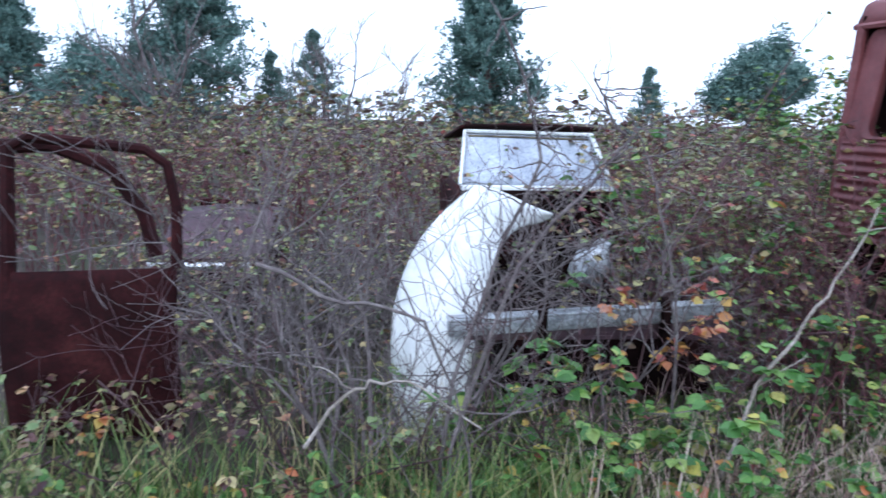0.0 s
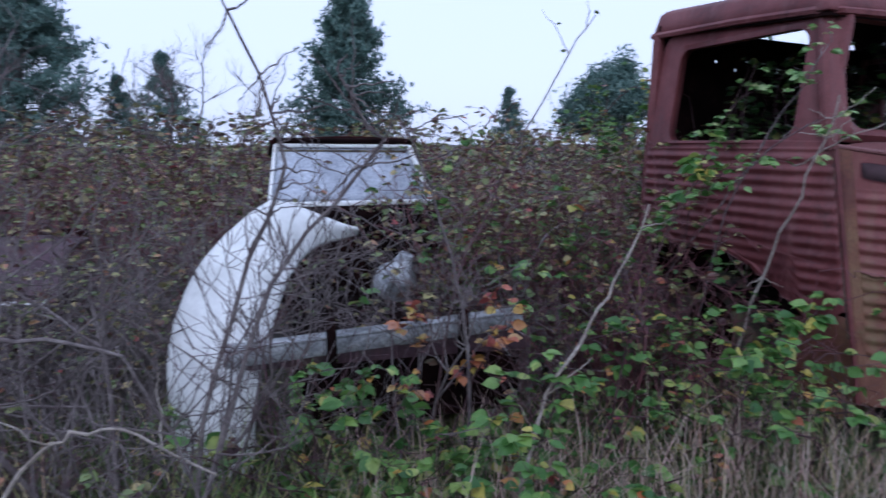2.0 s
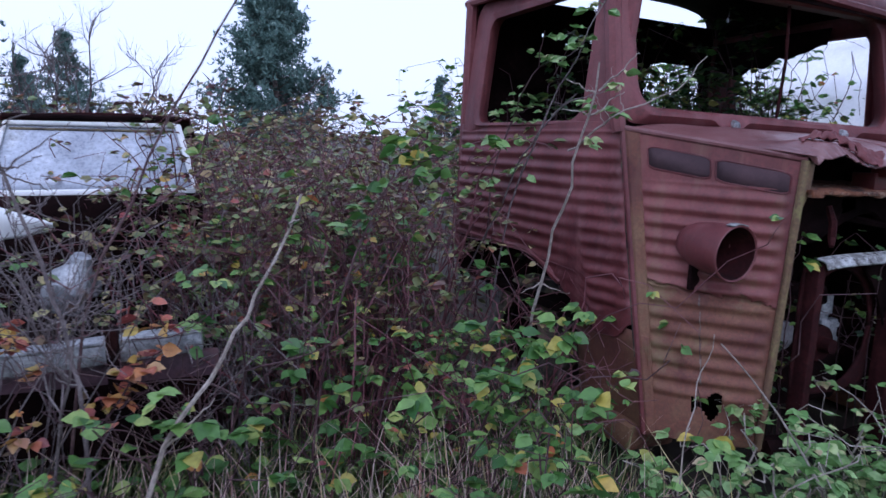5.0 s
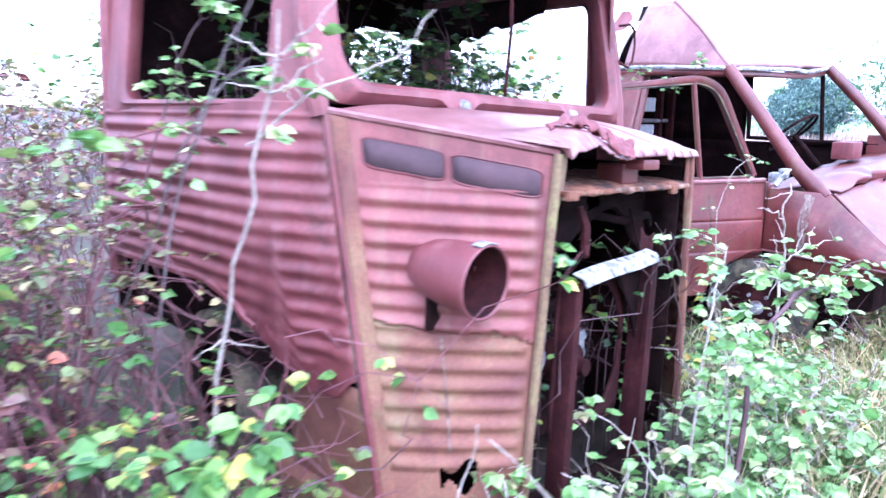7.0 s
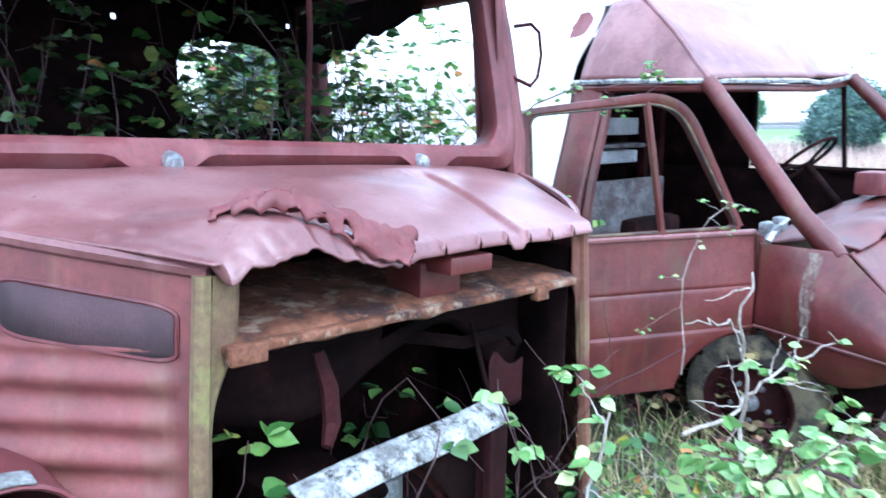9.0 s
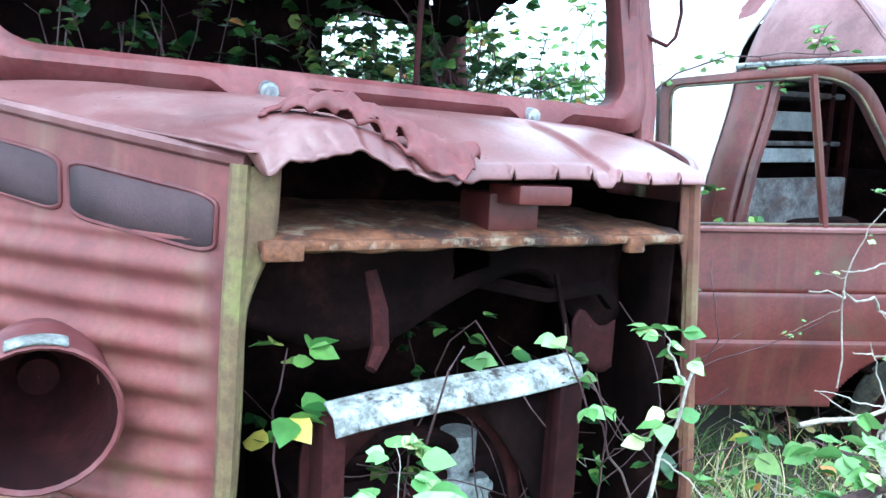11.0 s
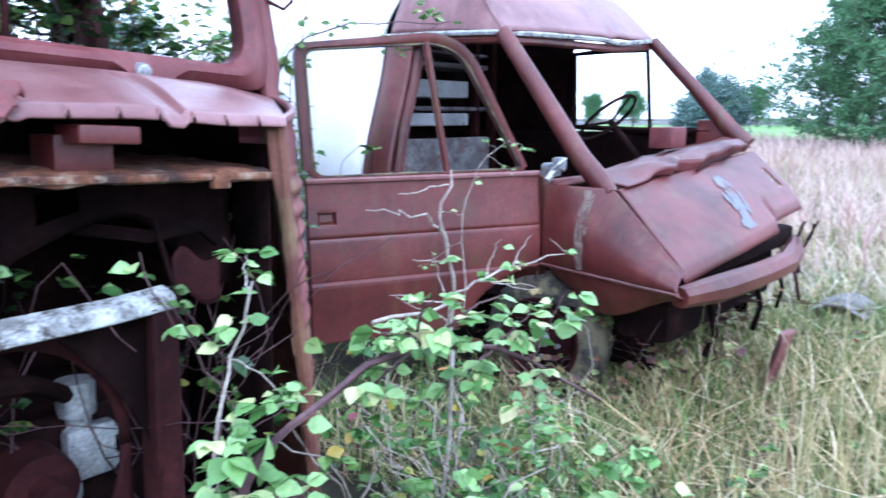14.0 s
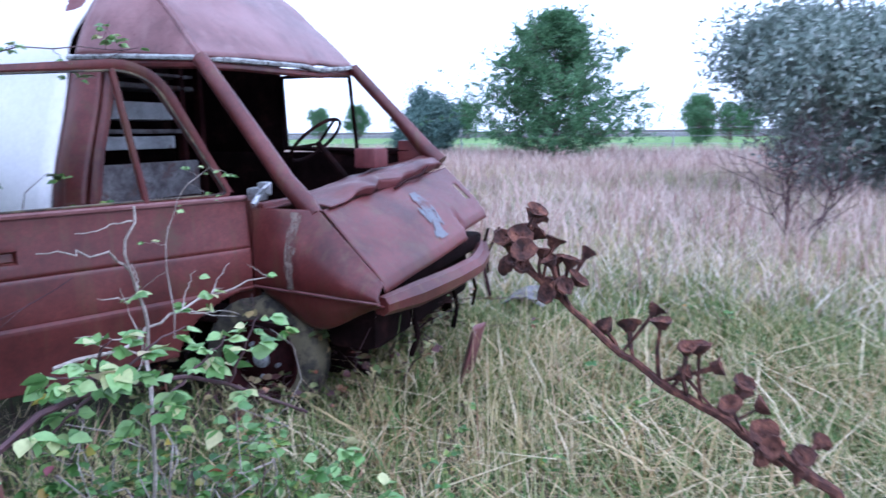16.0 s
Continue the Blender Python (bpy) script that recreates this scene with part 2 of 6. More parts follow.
LEAF_RUSSET = leafy("russet_leaf", [(0.0, (0.22, 0.05, 0.05)), (0.35, (0.42, 0.13, 0.09)), (0.6, (0.5, 0.24, 0.06)), (0.8, (0.46, 0.38, 0.09)), (1.0, (0.5, 0.22, 0.18))])
WEED = leafy("dead_weed", [(0.0, (0.34, 0.185, 0.16)), (0.4, (0.55, 0.40, 0.34)), (1.0, (0.628, 0.525, 0.430))], 0.8)
PALE_WEED = leafy("pale_weed", [(0.0, (0.42, 0.29, 0.23)), (0.4, (0.64, 0.53, 0.44)), (1.0, (0.76, 0.69, 0.58))], 0.8)
STRAW = leafy("golden_straw", [(0.0, (0.26, 0.17, 0.07)), (0.5, (0.52, 0.40, 0.2)), (1.0, (0.72, 0.62, 0.42))], 0.7)
PINE = leafy("pine_needle", [(0.0, (0.045, 0.125, 0.05)), (0.6, (0.09, 0.21, 0.085)), (1.0, (0.17, 0.31, 0.14))], 0.6, 0.2)
# needle colour made paler and bluer to paint in the distance haze
HAZED_PINE = leafy("haze_tinted_needle", [(0.0, (0.062, 0.125, 0.106)), (0.6, (0.119, 0.206, 0.175)), (1.0, (0.213, 0.312, 0.263))], 0.6, 0.15)
OLIVE = leafy("olive_leaf", [(0.0, (0.119, 0.166, 0.136)), (0.6, (0.225, 0.285, 0.234)), (1.0, (0.381, 0.428, 0.382))], 0.6, 0.15)


# ---- building blocks ----
def thing(name, label, category, m=None, group="", kind=""):
    ob = new(name)
    if m is not None:
        ob.matrix_world = m
    return tagged(ob, label, category, group, kind)


def part(name, bm, material, parent, label="", smooth=True, solid=0.0):
    me = bpy.data.meshes.new(name)
    bm.normal_update()
    bm.to_mesh(me)
    bm.free()
    return mesh_part(name, me, material, parent, label, smooth, solid)


def mesh_part(name, me, material, parent, label="", smooth=True, solid=0.0):
    me.materials.append(material)
    if smooth:
        me.polygons.foreach_set("use_smooth", [True] * len(me.polygons))
        me.set_sharp_from_angle(angle=radians(42))
    ob = new(name, me)
    if parent:
        ob.parent = parent
    if solid:
        s = ob.modifiers.new("thickness", "SOLIDIFY")
        s.thickness, s.offset = solid, 0.0
    return tagged(ob, label)


def raw(name, verts, tris):
    me = bpy.data.meshes.new(name)
    verts, tris = np.asarray(verts, np.float32), np.asarray(tris, np.int32)
    me.vertices.add(len(verts))
    me.vertices.foreach_set("co", verts.ravel())
    me.loops.add(tris.size)
    me.loops.foreach_set("vertex_index", tris.ravel())
    me.polygons.add(len(tris))
    k = tris.shape[1]
    me.polygons.foreach_set("loop_start", np.arange(0, tris.size, k, dtype=np.int32))
    me.update(calc_edges=True)
    me.validate()
    return me


def box(bm, lo, hi, bevel=0.006, m=None):
    c, d = [(a + b) / 2 for a, b in zip(lo, hi)], [abs(b - a) for a, b in zip(lo, hi)]
    mat = Matrix.Translation(c) @ Matrix.Diagonal((*d, 1))
    made = bmesh.ops.create_cube(bm, size=1, matrix=(m @ mat) if m is not None else mat)
    if bevel:
        edges = list({e for v in made["verts"] for e in v.link_edges})
        bmesh.ops.bevel(bm, geom=edges, offset=min(bevel, min(d) * 0.4), segments=2, affect="EDGES", profile=0.6)
    return bm


def tube(bm, pts, radii, sides=8, closed=False):
    pts = [Vector(p) for p in pts]
    if isinstance(radii, (int, float)):
        radii = [radii] * len(pts)
    n, rings, side = len(pts), [], None
    for i, p in enumerate(pts):
        a, b = (pts[(i - 1) % n], pts[(i + 1) % n]) if closed else (pts[max(i - 1, 0)], pts[min(i + 1, n - 1)])
        d = (b - a).normalized()
        if side is None:
            side = d.cross(Vector((0.13, 0.27, 0.95))).normalized()
        side = (side - d * side.dot(d)).normalized()
        up = d.cross(side)
        rings.append([bm.verts.new(p + radii[i] * (math.cos(2 * math.pi * k / sides) * side + math.sin(2 * math.pi * k / sides) * up)) for k in range(sides)])
    for i in range(n if closed else n - 1):
        a, b = rings[i], rings[(i + 1) % n]
        for k in range(sides):
            bm.faces.new((a[k], a[(k + 1) % sides], b[(k + 1) % sides], b[k]))
    if not closed:
        bm.faces.new(rings[0][::-1])
        bm.faces.new(rings[-1])
    return bm


def sheet(bm, f, nu, nv, keep=None):
    g = [[bm.verts.new(f(i / nu, j / nv)) for j in range(nv + 1)] for i in range(nu + 1)]
    for i in range(nu):
        for j in range(nv):
            if keep is None or keep((i + 0.5) / nu, (j + 0.5) / nv):
                bm.faces.new((g[i][j], g[i + 1][j], g[i + 1][j + 1], g[i][j + 1]))
    loose = [v for v in bm.verts if not v.link_faces]
    bmesh.ops.delete(bm, geom=loose, context="VERTS")
    return bm


def lathe(bm, profile, m, sides=28):
    """Rings of (radius, along) about the local z axis of m."""
    rings = [[bm.verts.new(m @ Vector((r * math.cos(2 * math.pi * k / sides), r * math.sin(2 * math.pi * k / sides), z))) for k in range(sides)] for r, z in profile]
    for a, b in zip(rings, rings[1:]):
        for k in range(sides):
            bm.faces.new((a[k], a[(k + 1) % sides], b[(k + 1) % sides], b[k]))
    return bm


def rounded(w, h, r, n=5):
    """Corners of a rounded rectangle about the origin."""
    out = []
    for cx, cy, a0 in ((w - r, h - r, 0), (-w + r, h - r, 90), (-w + r, -h + r, 180), (w - r, -h + r, 270)):
        out += [(cx + r * math.cos(radians(a0 + 90 * k / n)), cy + r * math.sin(radians(a0 + 90 * k / n))) for k in range(n + 1)]
    return out


def lerp(a, b, t):
    return a + (b - a) * t


def smooth(a, b, x):
    t = min(1, max(0, (x - a) / (b - a)))
    return t * t * (3 - 2 * t)


def ground_z(x, y):
    near = 0.05 * noise.noise(Vector((x * 0.5, y * 0.5, 0))) + 0.02 * noise.noise(Vector((x * 1.9, y * 1.9, 3)))
    return near + 0.12 * smooth(-1.2, -3.0, x) * smooth(-1, 1, y)


# ---- ground ----
def build_ground():
    bm = bmesh.new()
    line = sorted({s * v for s in (-1, 1) for v in (*np.arange(0, 12, 0.3), *np.geomspace(12, 900, 26))})
    g = [[bm.verts.new((x + 0.5, y, ground_z(x + 0.5, y) if abs(x) < 30 and abs(y) < 30 else 0.0)) for y in line] for x in line]
    for i in range(len(line) - 1):
        for j in range(len(line) - 1):
            bm.faces.new((g[i][j], g[i + 1][j], g[i + 1][j + 1], g[i][j + 1]))
    ob = part("ground", bm, SOIL, None)
    tagged(ob, "uneven meadow soil under grass and dead weeds", "ground", kind="structure")


build_ground()


# ---- rusted cab with corrugated sides ----
CAB = Matrix.Translation((0.885, 0.045, 0.015)) @ pose(0, 0, 0, 0, 2.6, 5.5) @ Matrix.Diagonal((0.965, 0.975, 1.0, 1.0))


def rib(z, pitch=0.058):
    """Height of pressed ribs along z."""
    w = 0.5 + 0.5 * math.cos(2 * math.pi * z / pitch)
    return 0.013 * w ** 1.2


def nose_panel(s):
    """The slanted panel beside the grille, s = -1 or 1."""
    top_out, top_in = Vector((0.875 * s, 0.52, 1.33)), Vector((0.455 * s, 0.0, 1.24))
    low_out, low_in = Vector((0.84 * s, 0.27, 0.16)), Vector((0.50 * s, 0.02, 0.16))
    if s > 0:
        low_out, low_in = Vector((0.86, 0.455, 0.16)), Vector((0.60, 0.02, 0.16))
    out = Vector((0.8 * s, -0.6, 0))

    def f(u, v):
        a, b = low_out.lerp(top_out, v), low_in.lerp(top_in, v)
        p = a.lerp(b, u)
        ends = smooth(0.05, 0.13, u) * smooth(0.96, 0.88, u) * smooth(0.3, 0.33, p.z) * smooth(1.145, 1.13, p.z)
        bow = (0.02 if s < 0 else 0.05) * math.sin(math.pi * u)
        dent = 0.012 * noise.noise(Vector((p.x * 5, p.y * 5, p.z * 4)))
        return p + out * (rib(p.z + 0.012 * u) * ends + bow + dent * 0.4)

    return f


def build_cab():
    cab = thing("truck_cab", "rusted old truck cab with corrugated panels, overgrown by brambles", "truck cab", CAB)
    for s in (-1, 1):
        f = nose_panel(s)
        bm = bmesh.new()
        in_lamp = lambda p: p.y < 0.245 and math.hypot(p.x + 0.715, p.z - 0.91) < lerp(0.055, 0.08, smooth(0.245, 0.18, p.y))
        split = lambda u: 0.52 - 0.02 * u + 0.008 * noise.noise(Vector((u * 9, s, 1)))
        sheet(bm, f, 44, 230, lambda u, v: v > split(u) and not in_lamp(f(u, v)) and not (0.62 < u < 0.94 and v < split(u) + 0.012 + 0.02 * noise.noise(Vector((u * 14, 3, 1)))))
        fender = part("front_wing", bm, RUST_MIX, cab, "corrugated rusty front wing", solid=0.004)
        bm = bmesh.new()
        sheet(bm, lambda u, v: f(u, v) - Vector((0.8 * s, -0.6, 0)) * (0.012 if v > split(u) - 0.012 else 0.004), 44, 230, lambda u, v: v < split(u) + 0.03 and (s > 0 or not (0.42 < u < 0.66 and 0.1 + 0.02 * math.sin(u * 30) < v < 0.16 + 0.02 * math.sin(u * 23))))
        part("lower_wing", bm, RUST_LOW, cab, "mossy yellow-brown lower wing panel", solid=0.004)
        for u0, u1 in ((0.14, 0.5), (0.54, 0.93)):
            bm = bmesh.new()
            ua, ub = (u0 + u1) / 2, (u1 - u0) / 2
            vs = [bm.verts.new(f(ua + ub * x, 0.925 + 0.034 * y - 0.008 * (ua + ub * x)) + Vector((0.8 * s, -0.6, 0)) * 0.004) for x, y in rounded(1, 1, 0.35)]
            bm.faces.new(vs)
            part("vent_grille", bm, MESH_DARK, fender, "dark mesh vent", solid=0.003)
            bm = bmesh.new()
            tube(bm, [f(ua + ub * x * 1.03, 0.925 + 0.036 * y - 0.008 * (ua + ub * x)) + Vector((0.8 * s, -0.6, 0)) * 0.003 for x, y in rounded(1, 1, 0.35)], 0.004, 6, True)
            part("vent_rim", bm, RUST, fender)
        bm = bmesh.new()
        tube(bm, [f(0.995, v / 12) + Vector((0.008 * s, -0.004, 0)) for v in range(13)], 0.012, 8)
        sheet(bm, lambda u, v, s=s, f=f: f(0.995, v) + Vector((-s * (0.052 if s < 0 else 0.022) * u * (0.25 + 0.75 * smooth(0.8, 0.93, v)), -0.006 + 0.012 * u, 0.0)) + Vector((0, 0.006, 0)) * noise.noise(Vector((u * 3, v * 14, s))), 5, 60)
        part("corner_post", bm, RUST_MOSS if s < 0 else RUST_LOW, cab, "mossy yellow-green corner post" if s < 0 else "earthy brown rusted corner post", solid=0.006)
        bm = bmesh.new()
        tube(bm, [f(0.0, v / 12) + Vector((0.0, 0.01, 0)) for v in range(13)], 0.016, 8)
        part("wing_edge", bm, RUST, cab)
        bm = bmesh.new()
        sheet(bm, lambda u, v, f=f, s=s: f(0.09 * u, v) + Vector((0.8 * s, -0.6, 0)) * (0.006 - 0.004 * u), 4, 60)
        part("wing_band", bm, RUST_LOW, cab, "mossy flat band along the wing edge", solid=0.004)
        bm = bmesh.new()
        tube(bm, [f(u / 8, 1.0) + Vector((0, 0, 0.006)) for u in range(9)], 0.012, 8)
        part("wing_flange", bm, RUST_PINK, cab)
    # lamp pod without its glass
    m = Matrix.Translation((-0.715, 0.27, 0.918)) @ look((0, 0, 0), (0.0, -1.0, -0.06))
    lamp_m = m @ Matrix.Rotation(math.pi, 4, "X")
    bm = bmesh.new()
    lathe(bm, [(0.03, -0.03), (0.06, -0.01), (0.082, 0.04), (0.094, 0.11), (0.1, 0.2), (0.104, 0.232), (0.1, 0.236), (0.095, 0.23)], lamp_m)
    lamp = part("headlamp_shell", bm, RUST, cab, "empty rusty headlamp shell")
    # bowl in darker rust than the shell: the shade inside is painted
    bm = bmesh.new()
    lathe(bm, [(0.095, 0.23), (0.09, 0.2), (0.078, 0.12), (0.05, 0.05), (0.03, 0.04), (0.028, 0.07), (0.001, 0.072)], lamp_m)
    part("lamp_bowl", bm, RUST_DEEP_AND_SHADE, lamp, "rusted lamp bowl, darkened for the shade inside")
    bm = bmesh.new()
    sheet(bm, lambda u, v: m @ Vector((0.106 * math.sin((u - 0.5) * 0.7), 0.106 * math.cos((u - 0.5) * 0.7), -0.2 - 0.035 * v)), 8, 2)
    part("trim_clip", bm, CHALK, lamp, "flaking white trim clip", solid=0.004)
    f = nose_panel(-1)
    bm = bmesh.new()
    box(bm, (-0.75, 0.19, 0.74), (-0.64, 0.21, 0.84), 0.008, Matrix.Translation((0, 0.02, 0)))
    part("lamp_bracket", bm, RUST_DARK_AND_SHADE, cab)
    bm = bmesh.new()
    sheet(bm, lambda u, v: f(0.45 + 0.016 * u + 0.03 * (1 - v), 0.2 + 0.3 * v) + Vector((-0.8, -0.6, 0)) * 0.005, 4, 60, lambda u, v: noise.noise(Vector((u * 2, v * 9, 4))) > -0.15)
    part("lime_streak", bm, LICHEN, cab, "pale streak running down below the lamp")

    # hood
    def hood(u, v):
        x = lerp(lerp(-0.875, 0.875, u), lerp(-0.462, 0.462, u), v)
        edge = 1 - abs(2 * u - 1) ** 5
        y = lerp(0.52, -0.03, v) - 0.02 * math.sin(math.pi * u) * v
        z = lerp(1.335, 1.256, v) + edge * (0.034 * (1 - v) + 0.02 * math.sin(math.pi * v))
        tear = smooth(0.012, 0.03, u) * smooth(0.40, 0.34, u) * smooth(0.66, 0.9, v)
        hump = math.exp(-((u - 0.16) / 0.1) ** 2) * smooth(0.6, 0.86, v)
        crumple = abs(noise.noise(Vector((u * 26 + 8 * v, v * 5, 0)))) - 0.25
        z += 0.036 * hump + 0.012 * crumple * tear * smooth(0.75, 1.0, v)
        z -= tear * smooth(0.93, 1.0, v) * (0.026 + 0.01 * noise.noise(Vector((u * 20, 1, 4))))
        y += 0.012 * tear * noise.noise(Vector((u * 38, v * 6, 4)))
        lip = smooth(0.965, 1.0, v) * smooth(0.34, 0.38, u)
        z -= 0.017 * lip * (1 if math.sin(u * 66 + math.sin(u * 9)) > -0.985 else 0.0)
        z -= 0.012 * smooth(0.66, 0.675, u) * smooth(0.72, 0.705, u) * smooth(0.15, 0.3, v)
        z += 0.006 * noise.noise(Vector((x * 5, y * 5, 0))) * edge
        return Vector((x, y, z))

    bm = bmesh.new()
    sheet(bm, hood, 220, 70)
    part("hood", bm, RUST_PINK, cab, "faded rusty hood with a torn curled front edge", solid=0.004)

    def flap(u, v):
        p = hood(lerp(0.12, 0.37, u) + 0.05 * (v - 0.5), lerp(0.8, 1.0, u) - 0.08 * (v - 0.5))
        fold = 0.03 * math.sin(math.pi * v) * (0.5 + 0.5 * math.sin(math.pi * u)) + 0.022 * abs(noise.noise(Vector((u * 9, v * 4, 6))))
        return p + Vector((0.012 * noise.noise(Vector((u * 11, v * 5, 1))), -0.02 * u * v, 0.006 + fold * smooth(0.0, 0.2, u)))
    bm = bmesh.new()
    sheet(bm, flap, 50, 14, lambda u, v: noise.noise(Vector((u * 7, v * 5, 9))) > -0.42 or 0.2 < v < 0.8)
    part("torn_flap", bm, RUST, cab, "crumpled flap of torn hood metal", solid=0.004)

    # windscreen surround: a pressed frame with a rounded opening
    def screen_point(x, z):
        return Vector((x, 0.55 + 0.22 * (z - 1.42), z))

    inner, outer = rounded(0.8, 0.265, 0.1, 6), rounded(0.905, 0.335, 0.1, 6)
    fine_in, fine_out = [], []
    for k in range(len(inner)):
        a0, a1, b0, b1 = inner[k - 1], inner[k], outer[k - 1], outer[k]
        steps = 60 if abs(a1[0] - a0[0]) > 0.8 else 1
        for q in range(1, steps + 1):
            fine_in.append((lerp(a0[0], a1[0], q / steps), lerp(a0[1], a1[1], q / steps)))
            fine_out.append((lerp(b0[0], b1[0], q / steps), lerp(b0[1], b1[1], q / steps)))
    inner, outer = fine_in, fine_out
    bm = bmesh.new()
    rows = []
    for k, (a, b) in enumerate(zip(inner, outer)):
        dip = 0.034 * (smooth(0.11, 0.04, abs(a[0] + 0.28)) + smooth(0.11, 0.04, abs(a[0] - 0.43))) if a[1] < -0.2 else 0
        pi, po = screen_point(a[0], 1.69 + a[1]), screen_point(b[0], 1.695 + b[1])
        pm = pi.lerp(po, 0.45) + Vector((0, -0.03, -dip))
        rows.append([bm.verts.new(p) for p in (pi + Vector((0, 0.05, 0)), pi + Vector((0, -0.012, 0)), pi.lerp(po, 0.2) + Vector((0, -0.03, -dip)), pm, po + Vector((0, 0.005, 0)), po + Vector((0, 0.05, 0)))])
    for a, b in zip(rows, rows[1:] + rows[:1]):
        for i in range(5):
            bm.faces.new((a[i], a[i + 1], b[i + 1], b[i]))
    surround = part("windscreen_frame", bm, RUST, cab, "empty rusty windscreen frame", solid=0.004)
    for bx in (-0.28, 0.43):
        bm = bmesh.new()
        m2 = Matrix.Translation(screen_point(bx, 1.378) + Vector((0, -0.03, 0))) @ Matrix.Rotation(radians(100), 4, "X")
        lathe(bm, [(0.001, 0.02), (0.01, 0.02), (0.013, 0.014), (0.013, 0.009), (0.02, 0.007), (0.022, 0.0), (0.022, -0.02)], m2, 12)
        part("bolt", bm, GREY_METAL, surround, "dull grey hinge bolt")

    # sides with door, wheel arch and window opening
    def low_edge(y):
        arch = 0.22 + math.sqrt(max(0.0, 0.55 ** 2 - (min(y, 1.3) - 1.22) ** 2))
        return max(arch, lerp(0.57, 0.49, smooth(0.545, 0.66, y)))

    for s in (-1, 1):
        def side(u, v, s=s):
            y = lerp(0.545, 1.86, u)
            z = lerp(low_edge(y), 1.36, v)
            y -= 0.2 * (1.36 - z) * (1 - u)
            x = 0.965 - 0.085 * smooth(0.75, 0.5, y) - 0.02 * smooth(1.0, 0.4, z) - 0.01 * (z - 1.36) ** 2
            flat = smooth(0.0, 0.02, u) * smooth(1.0, 0.985, u) * smooth(1.33, 1.315, z) * smooth(low_edge(y) + 0.02, low_edge(y) + 0.05, z)
            x += rib(z) * flat + 0.006 * noise.noise(Vector((y * 3, z * 3, s)))
            return Vector((s * x, y, z))

        bm = bmesh.new()
        sheet(bm, side, 60, 190)
        door = part("cab_door", bm, RUST, cab, "corrugated rusty cab door with wheel arch", solid=0.004)
        bm = bmesh.new()
        tube(bm, [side(u / 30, 0.0) for u in range(8, 31)], 0.016, 6)
        part("arch_lip", bm, RUST, door)
        # arch lining near-black, standing in for the shade under the arch
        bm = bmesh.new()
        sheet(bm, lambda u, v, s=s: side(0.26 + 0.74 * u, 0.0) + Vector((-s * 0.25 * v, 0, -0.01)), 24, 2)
        part("wheel_arch", bm, RUST_DARK_AND_SHADE, cab, solid=0.004)
        # window surround
        bm = bmesh.new()
        win_in, win_out = rounded(0.47, 0.272, 0.07, 5), rounded(0.60, 0.345, 0.09, 5)
        rr = []
        for a, b in zip(win_in, win_out):
            def at(yy, zz, s=s):
                return Vector((s * (0.965 - 0.10 * (zz - 1.36) - 0.1 * smooth(0.8, 0.52, yy)), yy, zz))
            pi, po = at(1.2 + a[0], 1.635 + a[1]), at(1.21 + b[0] * 1.05, 1.66 + b[1])
            rr.append([bm.verts.new(p) for p in (pi - Vector((s * 0.05, 0, 0)), pi, pi.lerp(po, 0.25) + Vector((s * 0.012, 0, 0)), pi.lerp(po, 0.5), po, po - Vector((s * 0.03, 0, 0)))])
        for a, b in zip(rr, rr[1:] + rr[:1]):
            for i in range(5):
                bm.faces.new((a[i], a[i + 1], b[i + 1], b[i]))
        part("door_window_frame", bm, RUST, door, "rusty frame of an empty door window", solid=0.004)
        # dark strip added in the door gap to stand for its shade
        bm = bmesh.new()
        tube(bm, [(s * 0.845, 0.35, 0.45), (s * 0.855, 0.45, 0.9), (s * 0.865, 0.54, 1.3)], 0.02, 8)
        part("door_gap_shade", bm, RUBBER, cab, "dark strip standing in for the shade in the door gap")
        bm = bmesh.new()
        tube(bm, [(s * 0.885, 0.545, 1.32), (s * 0.9, 0.57, 1.45), (s * 0.895, 0.63, 1.75), (s * 0.87, 0.68, 2.0)], [0.03, 0.036, 0.034, 0.034], 8)
        part("windscreen_pillar", bm, RUST, cab, "rusty windscreen pillar")
        bm = bmesh.new()
        box(bm, (s * 0.6, 0.35, 0.05), (s * 0.86, 0.85, 0.16), 0.03)
        part("sill_box", bm, RUST_LOW, cab, "mossy rusted step sill")
        bm = bmesh.new()
        sheet(bm, lambda u, v, s=s: Vector((s * lerp(0.79, 0.85, v), lerp(0.3, 0.78, u), lerp(0.12, 0.54, v) + 0.01 * noise.noise(Vector((u * 6, v * 5, 2))))), 8, 8)
        part("step_panel", bm, RUST_LOW, cab, "rusted panel below the door", solid=0.006)
        m3 = Matrix.Translation((s * 0.74, 1.3, 0.28)) @ Matrix.Rotation(radians(90), 4, "Y")
        bm = bmesh.new()
        lathe(bm, [(0.19, -0.09), (0.27, -0.085), (0.31, -0.06), (0.325, 0.0), (0.31, 0.06), (0.27, 0.085), (0.19, 0.09)], m3)
        wheel = part("wheel", bm, RUBBER, cab, "sunken perished tyre")
        bm = bmesh.new()
        lathe(bm, [(0.2, -0.08), (0.2, 0.03), (0.15, 0.05), (0.06, 0.045), (0.05, 0.07), (0.001, 0.075)] if s > 0 else [(0.2, 0.08), (0.2, -0.03), (0.15, -0.05), (0.06, -0.045), (0.05, -0.07), (0.001, -0.075)], m3)
        part("rim", bm, RUST_DARK_AND_SHADE, wheel)

    # rounded roof
    def roof(u, v):
        x, y = lerp(-1, 1, u), lerp(0, 1, v)
        cross = max(0.0, 1 - abs(x) ** 4.5) ** 0.32
